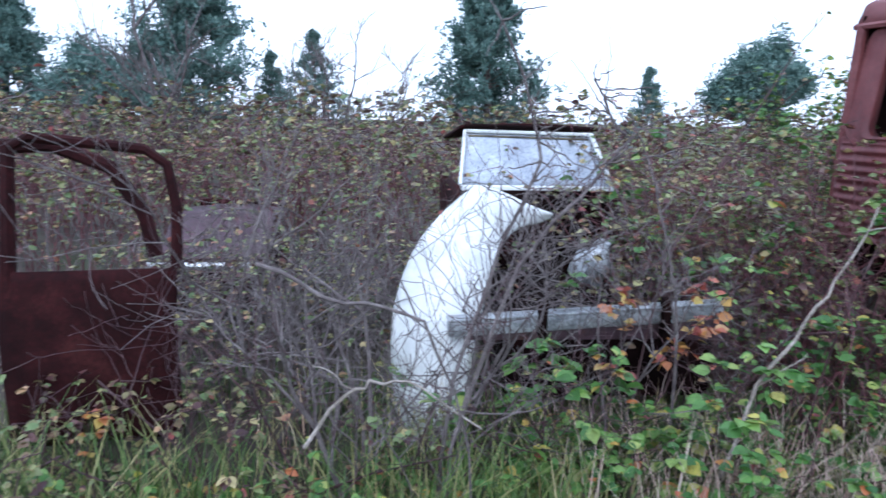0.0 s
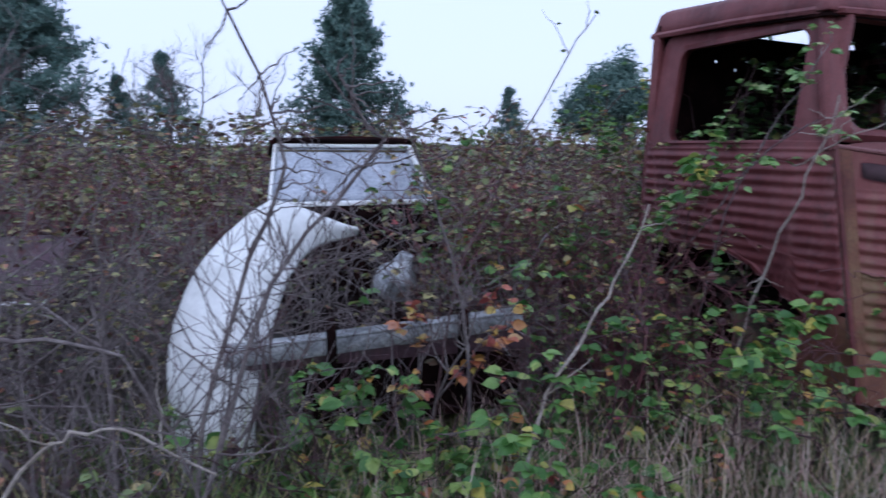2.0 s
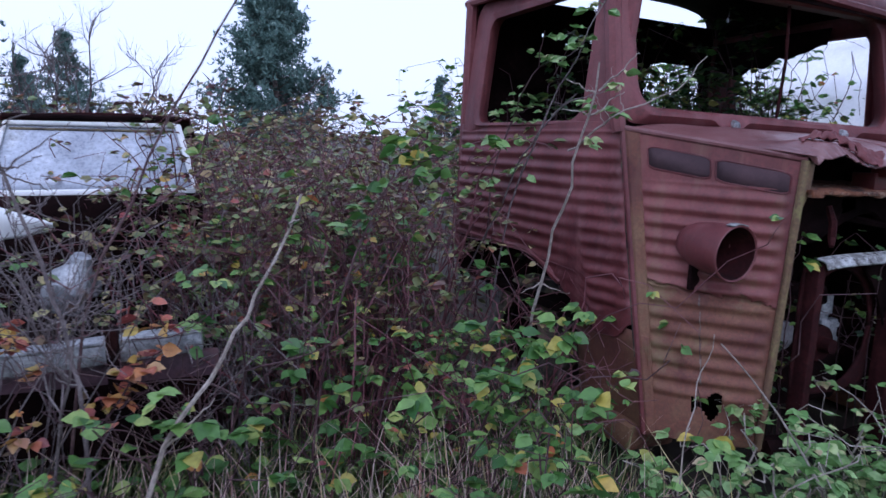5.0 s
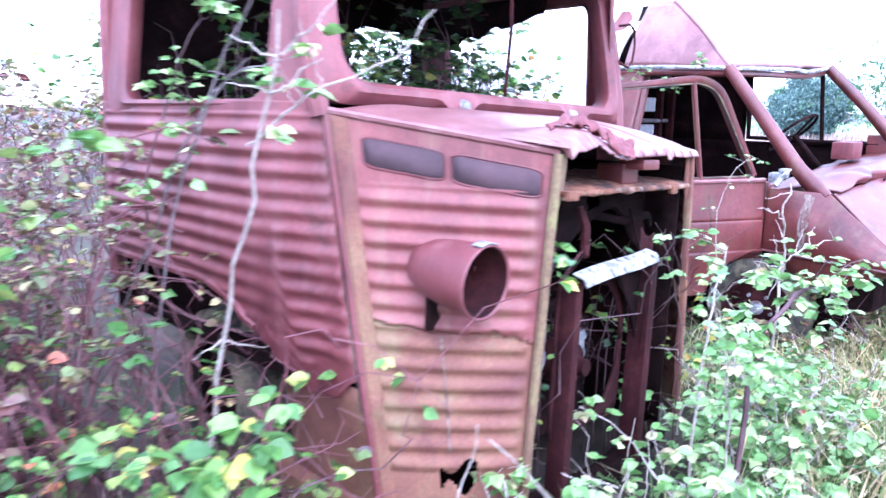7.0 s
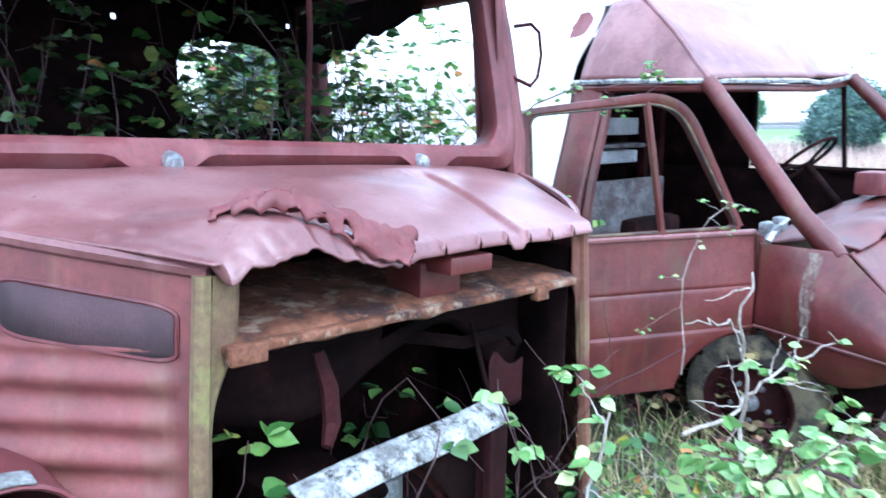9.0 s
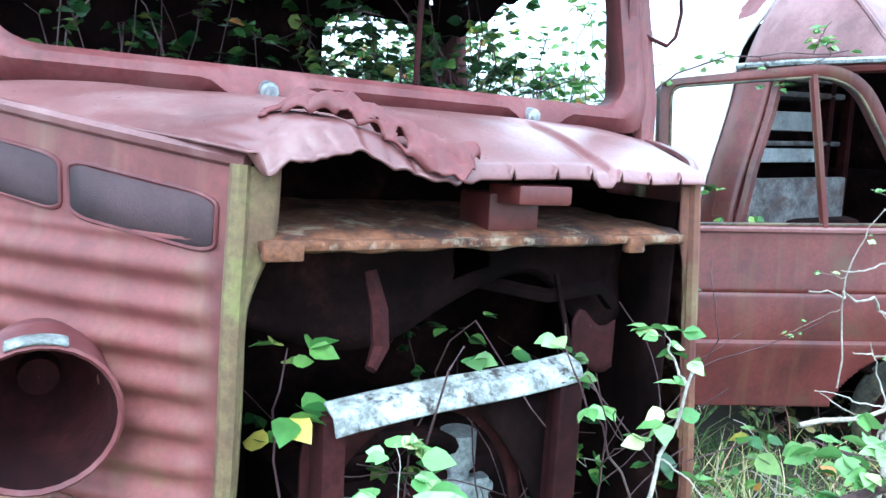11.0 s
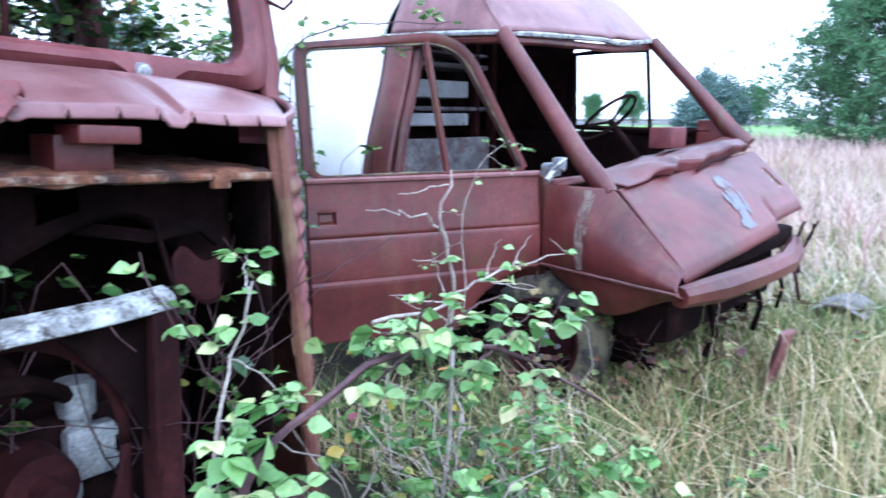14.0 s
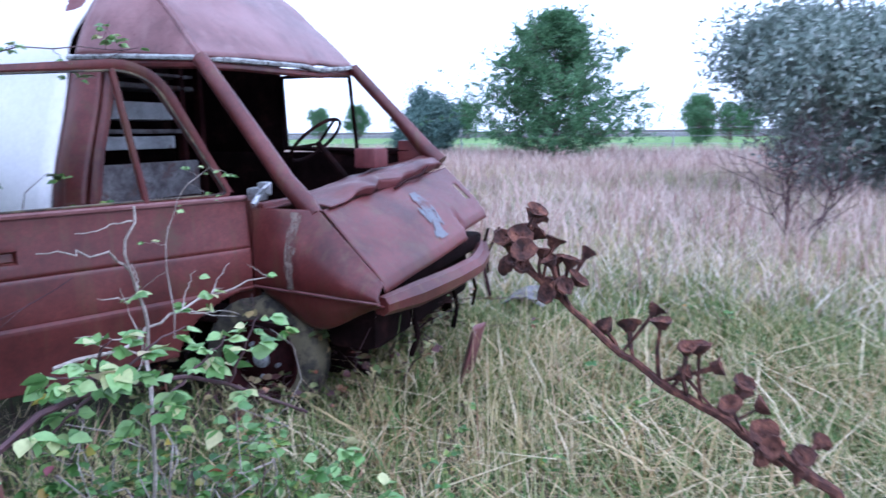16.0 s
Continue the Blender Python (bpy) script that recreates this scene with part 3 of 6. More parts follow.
        along = max(0.0, 1 - (1 - 2 * min(y, 0.5)) ** 5) ** 0.6
        yy = lerp(0.56, 1.93, y)
        return Vector((0.93 * x, yy + 0.05 * abs(x) ** 2 * (1 - y), 1.965 + 0.07 * y + 0.2 * cross * along))

    bm = bmesh.new()
    sheet(bm, roof, 44, 40)
    top = part("cab_roof", bm, RUST, cab, "rounded rusty cab roof", solid=0.01)
    bm = bmesh.new()
    tube(bm, [(-0.94, 1.93, 2.02), (-0.94, 1.2, 2.0), (-0.92, 0.7, 1.975), (-0.86, 0.6, 1.965), (0, 0.545, 1.985), (0.86, 0.6, 1.965), (0.92, 0.7, 1.975), (0.94, 1.2, 2.0), (0.94, 1.93, 2.02)], 0.02, 6)
    part("gutter", bm, RUST, top, "rusty rain gutter")
    for s in (-1, 1):
        bm = bmesh.new()
        tube(bm, [(s * 0.93, 1.88, z) for z in (0.6, 1.0, 1.4, 1.8, 2.02)], 0.035, 8)
        part("rear_pillar", bm, RUST, cab)

    # sheet added below the roof, near-black so the ceiling looks shaded
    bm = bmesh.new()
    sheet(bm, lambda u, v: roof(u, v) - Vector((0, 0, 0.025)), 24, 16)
    part("roof_shade_sheet", bm, RUST_DARK_AND_SHADE, cab, "sheet added under the roof to look shaded", solid=0.004)
    # rear wall with one window opening; near-black colour carries the interior shade
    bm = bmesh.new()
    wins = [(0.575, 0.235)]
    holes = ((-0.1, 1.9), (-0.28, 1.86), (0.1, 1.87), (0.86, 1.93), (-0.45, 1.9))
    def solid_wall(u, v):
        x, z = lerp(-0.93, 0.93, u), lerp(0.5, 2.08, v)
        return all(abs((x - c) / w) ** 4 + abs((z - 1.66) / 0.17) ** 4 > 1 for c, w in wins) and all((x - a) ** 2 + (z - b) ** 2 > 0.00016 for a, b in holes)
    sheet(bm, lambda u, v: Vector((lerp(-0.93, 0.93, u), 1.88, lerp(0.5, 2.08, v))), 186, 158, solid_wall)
    part("rear_wall", bm, RUST_DARK_AND_SHADE, cab, "rusty rear wall with window holes, darkened for interior shade", solid=0.012)
    # dark sheet added to hide sky through the far window, as if shaded
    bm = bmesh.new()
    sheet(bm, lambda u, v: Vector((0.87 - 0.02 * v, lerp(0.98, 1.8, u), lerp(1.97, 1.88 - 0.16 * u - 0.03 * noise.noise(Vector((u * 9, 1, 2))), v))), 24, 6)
    part("gap_infill_sheet", bm, RUST_DARK_AND_SHADE, cab, "dark sheet added to close the upper window gap", solid=0.004)
    # floor and seat darkened to carry the interior shade
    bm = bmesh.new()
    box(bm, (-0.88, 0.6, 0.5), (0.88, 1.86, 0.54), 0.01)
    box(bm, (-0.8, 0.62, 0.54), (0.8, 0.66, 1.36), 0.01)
    part("cab_floor", bm, RUST_DARK_AND_SHADE, cab, "cab floor and bulkhead, darkened for interior shade")
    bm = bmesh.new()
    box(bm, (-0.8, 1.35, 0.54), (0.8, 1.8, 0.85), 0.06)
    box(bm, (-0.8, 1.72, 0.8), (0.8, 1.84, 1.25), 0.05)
    part("bench_seat", bm, RUST_DARK_AND_SHADE, cab, "rotten bench seat")
    bm = bmesh.new()
    tube(bm, [(0.16, 0.68, 1.38), (0.16, 0.66, 1.7), (0.165, 0.68, 1.95)], 0.008, 8)
    part("centre_rod", bm, RUST_DEEP_AND_SHADE, cab, "thin dark centre rod")

    # the open engine bay
    bm = bmesh.new()
    sheet(bm, lambda u, v: Vector((lerp(-0.44, 0.44, u), lerp(-0.01, 0.42, v), 1.142 + 0.02 * v + 0.008 * noise.noise(Vector((u * 12, v * 6, 5))) - 0.02 * smooth(0.06, 0.0, v))), 50, 24)
    part("cowl_tray", bm, RUST_ORANGE, cab, "flaking rust-orange cowl tray", solid=0.006)
    bm = bmesh.new()
    box(bm, (-0.44, -0.02, 1.124), (0.44, 0.004, 1.139), 0.005)
    box(bm, (-0.44, -0.03, 1.112), (-0.38, -0.005, 1.14), 0.004)
    box(bm, (0.27, -0.028, 1.107), (0.31, -0.005, 1.135), 0.004)
    part("tray_lip", bm, RUST_ORANGE, cab)
    bm = bmesh.new()
    box(bm, (-0.03, 0.02, 1.145), (0.08, 0.12, 1.21), 0.006)
    box(bm, (-0.015, -0.045, 1.195), (0.1, 0.05, 1.228), 0.006)
    part("latch_block", bm, RUST_VAN, cab, "rusty hood latch block")
    # bay walls and apron get their shade through the near-black colour
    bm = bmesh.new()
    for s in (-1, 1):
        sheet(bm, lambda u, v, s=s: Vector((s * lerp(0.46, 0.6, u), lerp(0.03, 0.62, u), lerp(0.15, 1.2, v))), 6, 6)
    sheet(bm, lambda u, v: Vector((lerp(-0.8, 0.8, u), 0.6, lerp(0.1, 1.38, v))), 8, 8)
    part("bay_shade_lining", bm, RUST_DARK_AND_SHADE, cab, "engine bay lining, near-black to carry the shade", solid=0.006)
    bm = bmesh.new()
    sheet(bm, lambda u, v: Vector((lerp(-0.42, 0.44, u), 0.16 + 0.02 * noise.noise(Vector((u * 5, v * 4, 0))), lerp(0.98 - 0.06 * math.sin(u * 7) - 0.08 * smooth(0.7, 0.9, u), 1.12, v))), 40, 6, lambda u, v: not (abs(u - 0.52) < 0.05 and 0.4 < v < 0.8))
    part("torn_apron", bm, RUST_DARK_AND_SHADE, cab, "torn sheet under the tray, darkened for bay shade", solid=0.004)
    bm = bmesh.new()
    sheet(bm, lambda u, v: Vector((lerp(-0.33, 0.16, u), lerp(-0.05, 0.005, v), lerp(0.875, 0.905, u) + 0.012 * v + 0.003 * math.sin(u * 6) - 0.022 * smooth(0.3, 0.0, v))), 40, 10, lambda u, v: not (0.55 < v < 0.75 and (0.5 < u < 0.56 or 0.7 < u < 0.73)))
    rad = part("radiator_rail", bm, CHALK, cab, "flaking white radiator rail", solid=0.006)
    # posts darkened so their colour holds the bay's shade
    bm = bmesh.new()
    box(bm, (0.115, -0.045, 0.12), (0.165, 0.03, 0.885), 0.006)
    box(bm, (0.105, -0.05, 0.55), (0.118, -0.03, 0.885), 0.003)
    part("radiator_post", bm, RUST_DEEP_AND_SHADE, cab, "rusty brown radiator post, darkened for bay shade")
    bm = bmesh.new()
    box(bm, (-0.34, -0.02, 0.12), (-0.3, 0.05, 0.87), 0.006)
    part("radiator_post", bm, RUST_DEEP_AND_SHADE, cab, "radiator post, darkened for bay shade")
    # gusset in near-black: the bay's shade sits in its colour
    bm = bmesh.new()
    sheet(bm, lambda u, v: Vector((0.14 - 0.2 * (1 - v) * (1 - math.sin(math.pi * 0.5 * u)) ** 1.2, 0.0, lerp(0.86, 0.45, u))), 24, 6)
    part("corner_gusset", bm, RUST_DARK_AND_SHADE, cab, "curved rusty corner gusset", solid=0.006)
    # shroud darkened with the posts for the same shade
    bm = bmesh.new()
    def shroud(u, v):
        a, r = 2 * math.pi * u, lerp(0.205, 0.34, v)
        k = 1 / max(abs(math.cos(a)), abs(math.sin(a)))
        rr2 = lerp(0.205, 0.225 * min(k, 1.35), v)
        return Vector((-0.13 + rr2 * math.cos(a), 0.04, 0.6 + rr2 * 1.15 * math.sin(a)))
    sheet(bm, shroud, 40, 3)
    part("fan_shroud", bm, RUST_DEEP_AND_SHADE, cab, "fan shroud, darkened for bay shade", solid=0.01)
    # engine block and pulley darkened as if in bay shade
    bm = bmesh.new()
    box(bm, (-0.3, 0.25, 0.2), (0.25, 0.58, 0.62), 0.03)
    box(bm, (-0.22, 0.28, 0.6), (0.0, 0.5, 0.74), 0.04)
    engine = part("engine_block", bm, RUST_DARK_AND_SHADE, cab, "seized engine block, darkened for bay shade")
    bm = bmesh.new()
    lathe(bm, [(0.001, 0.1), (0.03, 0.1), (0.035, 0.05), (0.075, 0.045), (0.08, 0.0), (0.085, -0.15)], Matrix.Translation((-0.03, 0.2, 0.5)) @ Matrix.Rotation(radians(90), 4, "X"), 20)
    part("pulley", bm, RUST_DEEP_AND_SHADE, engine, "rusty pulley")
    bm = bmesh.new()
    box(bm, (0.05, 0.22, 0.46), (0.16, 0.3, 0.58), 0.012)
    box(bm, (0.14, 0.22, 0.47), (0.17, 0.28, 0.5), 0.008)
    box(bm, (0.14, 0.22, 0.54), (0.17, 0.28, 0.565), 0.008)
    tube(bm, [(0.09, 0.26, 0.57), (0.09, 0.26, 0.6), (0.09, 0.26, 0.605), (0.09, 0.26, 0.68)], [0.03, 0.03, 0.042, 0.042], 14)
    box(bm, (0.02, 0.2, 0.43), (0.07, 0.26, 0.47), 0.01)
    part("carburettor", bm, GREY_METAL, engine, "pale grey carburettor")
    bm = bmesh.new()
    lathe(bm, [(0.045, 0.0), (0.06, 0.01), (0.06, 0.05), (0.04, 0.06), (0.001, 0.06)], Matrix.Translation((-0.19, 0.26, 0.53)) @ Matrix.Rotation(radians(90), 4, "X"), 18)
    part("water_pump", bm, SCRAP, engine, "dull grey water pump housing")
    bm = bmesh.new()
    tube(bm, [(-0.28, 0.22, 0.7), (-0.16, 0.16, 0.74), (-0.03, 0.18, 0.72), (0.06, 0.24, 0.66)], 0.02, 8)
    part("coolant_hose", bm, RUST_DARK_AND_SHADE, engine, "perished black coolant hose")
    bm = bmesh.new()
    tube(bm, [(-0.24, 0.05, 1.08), (-0.23, 0.03, 1.02), (-0.225, 0.03, 0.96), (-0.25, 0.01, 0.93)], [0.012, 0.016, 0.016, 0.01], 6)
    part("hanging_strap", bm, RUST_DEEP_AND_SHADE, cab, "hanging rusty strap")
    bm = bmesh.new()
    tube(bm, [(0.2, 0.1, 1.05), (0.22, 0.06, 0.9), (0.21, 0.1, 0.7), (0.24, 0.05, 0.5)], 0.006, 6)
    part("hanging_cable", bm, RUST_DARK_AND_SHADE, cab)
    bm = bmesh.new()
    tube(bm, [(0.08, 0.2, 1.02), (0.2, 0.12, 1.0), (0.3, 0.08, 1.02), (0.36, 0.1, 0.98)], 0.016, 6)
    part("hose", bm, RUST_DARK_AND_SHADE, cab)
    bm = bmesh.new()
    sheet(bm, lambda u, v: Vector((0.22 + 0.12 * u, 0.06 + 0.02 * math.sin(3 * u), 0.86 + 0.1 * v + 0.02 * math.sin(u * 6))), 8, 6)
    part("torn_plate", bm, RUST_DEEP_AND_SHADE, cab, "torn hanging plate", solid=0.004)
    bm = bmesh.new()
    tube(bm, [(-0.45, 0.05, 0.14), (0, 0.02, 0.12), (0.48, 0.05, 0.14)], 0.05, 8)
    part("front_crossmember", bm, RUST_DARK_AND_SHADE, cab)
    # grab handle on the far pillar
    bm = bmesh.new()
    tube(bm, [(0.89, 0.58, 1.8), (0.94, 0.55, 1.81), (0.985, 0.55, 1.79), (1.0, 0.55, 1.72), (0.985, 0.55, 1.65), (0.95, 0.55, 1.62), (0.89, 0.58, 1.645)], 0.006, 6)
    part("grab_handle", bm, RUST_DEEP_AND_SHADE, cab, "bent wire grab handle")
    return cab


build_cab()


# ---- rusted high-roof van, its door swung open ----
def rounded_path(corners, n=5):
    """A closed path with its corners (x, y, radius) rounded off."""
    out = []
    for i, (x, y, r) in enumerate(corners):
        c = Vector((x, y))
        a, b = Vector(corners[i - 1][:2]) - c, Vector(corners[(i + 1) % len(corners)][:2]) - c
        p, q = c + a.normalized() * min(r, a.length * 0.45), c + b.normalized() * min(r, b.length * 0.45)
        for k in range(n + 1):
            t = k / n
            out.append(p * (1 - t) ** 2 + c * 2 * t * (1 - t) + q * t * t)
    return out


def build_van():
    van = thing("delivery_van", "rusted red high-roof van with crushed hood and open door", "van")
    # hood: one slanting sheet with a kinked far corner and a lamp hole
    def hood(u, v):
        back = Vector((3.08, 0.15, 0.955)).lerp(Vector((4.6, 0.13, 1.064)), u)
        front = Vector((2.905, -0.232, 0.674)).lerp(Vector((4.398, -0.262, 0.779)), u)
        p = back.lerp(front, v)
        kink = smooth(0.66, 0.74, u) * smooth(0.55, 0.95, v)
        p += Vector((0, 0.05 * kink, 0.03 * kink))
        p.z += 0.028 * math.sin(math.pi * v) * math.sin(math.pi * min(1, u * 1.1)) + 0.009 * noise.noise(Vector((u * 4, v * 3, 1)))
        p.z -= 0.03 * smooth(0.94, 1.0, v)
        p.z -= 0.05 * smooth(0.69, 0.71, u) * smooth(0.75, 0.72, u) * smooth(0.6, 1.0, v)
        return p
    bm = bmesh.new()
    sheet(bm, hood, 100, 40, lambda u, v: not (0.905 < u < 0.955 and 0.3 < v < 0.6))
    bonnet = part("hood", bm, RUST_VAN, van, "rusty slanting hood with a lamp hole", solid=0.008)
    bm = bmesh.new()
    sheet(bm, lambda u, v: hood(0.47 + 0.13 * u - 0.04 * v, 0.24 + 0.66 * v) + Vector((0, -0.004, 0.007)), 70, 70, lambda u, v: abs(u - 0.5) < 0.34 - 0.25 * abs(v - 0.5) + 0.45 * noise.noise(Vector((u * 6, v * 5, 3))) and noise.noise(Vector((u * 9, v * 7, 8))) > -0.4)
    part("paint_patch", bm, BLUE_PAINT, bonnet, "pale blue paint remnant")
    # crumpled scuttle between windscreen and hood
    def cowl(u, v):
        back = Vector((3.2, 0.38, 0.985)).lerp(Vector((4.68, 0.3, 1.14)), u)
        front = Vector((3.12, 0.13, 0.965)).lerp(Vector((4.57, 0.13, 1.085)), u)
        p = back.lerp(front, v)
        fold = smooth(0.08, 0.26, u) * smooth(1.0, 0.94, u)
        p.z += fold * (0.03 * smooth(0.3, 0.8, v) + 0.02 * math.sin(math.pi * v)) + 0.016 * noise.noise(Vector((u * 7, v * 2, 7))) * fold
        p.y -= 0.03 * fold * v * noise.noise(Vector((u * 9, 2, 5)))
        p.z += 0.014 * smooth(0.3, 0.34, u) * smooth(0.4, 0.36, u) * v
        return p
    bm = bmesh.new()
    sheet(bm, cowl, 70, 16)
    scuttle = part("buckled_cowl", bm, RUST_VAN, van, "buckled rusty cowl panel", solid=0.008)
    bm = bmesh.new()
    sheet(bm, lambda u, v: cowl(0.2 + 0.78 * u, 1.0) + Vector((0, 0.025 * v, -0.062 * v * (0.5 + 0.5 * math.sin(math.pi * u)))), 50, 5)
    part("cowl_flange", bm, RUST, scuttle, solid=0.006)
    bm = bmesh.new()
    tube(bm, [(3.75, 0.1, 1.0), (3.95, 0.12, 1.03), (4.15, 0.11, 1.05), (4.3, 0.13, 1.09)], 0.007, 6)
    part("wiper_linkage", bm, RUST_DEEP_AND_SHADE, scuttle)
    # front wing
    def wing_top(u):
        if u < 0.42:
            return Vector((3.0, 0.47, 0.968)).lerp(Vector((3.07, 0.16, 0.955)), u / 0.42)
        return Vector((3.07, 0.16, 0.955)).lerp(Vector((2.885, -0.235, 0.685)), (u - 0.42) / 0.58)

    def wing_line(u):
        return Vector((3.0, 0.47, 0.612)).lerp(Vector((2.8, -0.255, 0.63)), u)

    def wing(u, v):
        a, b = wing_line(u), wing_top(u)
        p = a.lerp(b, v)
        p.x -= 0.045 * math.sin(math.pi * v ** 0.8) * smooth(0.0, 0.3, u) * (1 - 0.5 * smooth(0.7, 1, u))
        p.z += 0.004 * noise.noise(Vector((u * 6, v * 5, 3)))
        return p
    bm = bmesh.new()
    sheet(bm, wing, 60, 26)
    wing_part = part("front_wing", bm, RUST_VAN, van, "rusty front wing above the wheel", solid=0.01)
    bm = bmesh.new()
    sheet(bm, lambda u, v: wing_line(0.06 + 0.94 * u) + Vector((0.014 + 0.06 * v * v, 0, -0.012 - v * (0.02 + 0.145 * math.sin(math.pi * smooth(-0.2, 1.05, u))))), 40, 10)
    part("lower_wing", bm, RUST_VAN, van, "rusty lower wing edge round the wheel", solid=0.01)
    bm = bmesh.new()
    tube(bm, [wing_line(k / 8) + Vector((-0.003, 0, -0.004)) for k in range(9)], 0.008, 6)
    part("wing_crease", bm, RUST_PINK, wing_part, "faded rusty crease line")
    bm = bmesh.new()
    sheet(bm, lambda u, v: wing(0.25 + 0.075 * u + 0.04 * (1 - v), 0.02 + 0.95 * v) + Vector((-0.009, -0.004, 0)), 30, 70, lambda u, v: noise.noise(Vector((u * 5, v * 6, 9))) > -0.5 + 1.1 * abs(u - 0.5))
    part("lichen_streak", bm, LICHEN, wing_part, "pale lichen streak down the wing")
    bm = bmesh.new()
    tube(bm, [(2.85, -0.24, 0.605), (3.1, -0.285, 0.6), (3.5, -0.3, 0.585), (3.9, -0.295, 0.575), (4.12, -0.27, 0.6), (4.22, -0.24, 0.64)], [0.04, 0.055, 0.055, 0.055, 0.05, 0.03], 8)
    part("bumper_beam", bm, RUST_VAN, van, "bent rusty bumper beam")
    # near-black blocks fill the shaded hollow below wing and hood
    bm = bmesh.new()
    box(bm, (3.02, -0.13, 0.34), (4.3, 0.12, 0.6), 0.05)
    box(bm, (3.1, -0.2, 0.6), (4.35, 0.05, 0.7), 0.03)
    part("front_shade_block", bm, RUST_DARK_AND_SHADE, van, "near-black blocks for the shade below the hood")
    for k, (x, w, z) in enumerate(((4.22, 0.05, 0.33), (4.3, 0.035, 0.45), (4.16, 0.03, 0.5))):
        bm = bmesh.new()
        sheet(bm, lambda u, v: Vector((x + w * (u - 0.5) + 0.03 * math.sin(4 * v + k), -0.29 + 0.05 * math.sin(3 * v + k), lerp(z, 0.74, v))), 4, 12)
        part("torn_strip", bm, RUST_DEEP_AND_SHADE, van, "torn rusty bumper strip", solid=0.006)
    for k in (1, 4, 6):
        bm = bmesh.new()
        x = 3.0 + 0.19 * k + 0.05 * math.sin(7 * k)
        tube(bm, [(x, -0.2, 0.55), (x + 0.03, -0.23, 0.4 - 0.03 * (k % 3)), (x + 0.01 * k, -0.2, 0.25 + 0.02 * (k % 4))], 0.01 + 0.004 * (k % 3), 6)
        part("hanging_scrap", bm, RUST_DARK_AND_SHADE, van)
    # windscreen pillars
    bm = bmesh.new()
    tube(bm, [(3.07, 0.17, 0.93), (3.12, 0.25, 0.97), (3.15, 0.38, 1.08), (3.18, 0.6, 1.34), (3.21, 0.87, 1.66)], [0.03, 0.05, 0.045, 0.042, 0.038], 10)
    part("windscreen_pillar", bm, RUST_VAN, van)
    bm = bmesh.new()
    tube(bm, [(4.7, 0.2, 1.09), (4.7, 0.3, 1.18), (4.69, 0.52, 1.42), (4.67, 0.81, 1.72)], [0.06, 0.055, 0.042, 0.04], 10)
    box(bm, (4.68, 0.28, 1.0), (4.72, 0.5, 1.24), 0.02)
    part("windscreen_pillar", bm, RUST_VAN, van)
    # raised roof
    def roof(u, v):
        x = lerp(lerp(3.21, 4.69, u), lerp(3.38, 4.6, u), v)
        y = 0.87 - 0.05 * u * (1 - v) + (0.5 - 0.06 * u) * v - 0.03 * math.sin(math.pi * u) * (1 - v)
        z = lerp(1.668 + 0.06 * u, 2.12 + 0.07 * u, 1 - (1 - v) ** 1.1)
        dent = 0.012 * noise.noise(Vector((u * 3, v * 3, 2))) - 0.018 * math.exp(-((u - 0.62) / 0.03) ** 2) * smooth(0.12, 0, v)
        return Vector((x, y, z + 0.025 * math.sin(math.pi * u) * smooth(0, 0.4, v) + dent))
    bm = bmesh.new()
    sheet(bm, roof, 50, 20)
    part("roof_front", bm, RUST_PINK, van, "faded rusty raised roof front", solid=0.02)
    bm = bmesh.new()
    sheet(bm, lambda u, v: Vector((3.21, 0.87, 1.668)).lerp(Vector((3.12, 1.56, 1.69)), u).lerp(roof(0, min(1, u * 1.3)) + Vector((0, max(0, u - 0.77) * 0.8, 0)), v) + Vector((-0.03, 0, 0)) * math.sin(math.pi * v) * u, 24, 12)
    part("roof_side", bm, RUST_PINK, van, "faded rusty raised roof side", solid=0.015)
    bm = bmesh.new()
    tube(bm, [roof(0, k / 8) + Vector((-0.004, -0.004, 0.004)) for k in range(9)], 0.01, 6)
    part("roof_seam", bm, RUST_PINK, van)
    bm = bmesh.new()
    sheet(bm, lambda u, v: Vector((lerp(3.4, 4.56, u), lerp(1.36, 4.6, v), 2.12 + 0.07 * u + 0.03 * math.sin(math.pi * u))), 12, 12)
    part("roof_panel", bm, WHITE_VAN, van, "white raised roof", solid=0.02)
    bm = bmesh.new()
    tube(bm, [(3.11, 1.6, 1.685), (3.15, 1.3, 1.68), (3.2, 0.9, 1.66), (3.5, 0.82, 1.665), (4.0, 0.79, 1.68), (4.2, 0.785, 1.672), (4.5, 0.785, 1.705), (4.68, 0.81, 1.725), (4.74, 1.5, 1.73)], 0.014, 6)
    part("roof_gutter", bm, CHALK, van, "pale flaking roof gutter")
    bm = bmesh.new()
    tube(bm, [(3.13, 1.58, 1.65), (3.17, 1.28, 1.645), (3.22, 0.91, 1.63), (3.5, 0.85, 1.635), (4.2, 0.81, 1.645), (4.67, 0.84, 1.69)], 0.022, 8)
    part("roof_rail", bm, RUST_VAN, van)
    # door pillar and white flank
    def flank(z):
        return 2.94 + 0.2 * smooth(0.85, 1.75, z) + 0.26 * smooth(1.7, 2.13, z)
    bm = bmesh.new()
    sheet(bm, lambda u, v: Vector((flank(lerp(0.35, 1.7, v)) + 0.03 * (2 * u - 1) ** 2, lerp(1.43, 1.63, u), lerp(0.35, 1.7, v))), 10, 24)
    part("door_pillar", bm, RUST_VAN, van, "rusty pillar behind the door opening", solid=0.03)
    bm = bmesh.new()
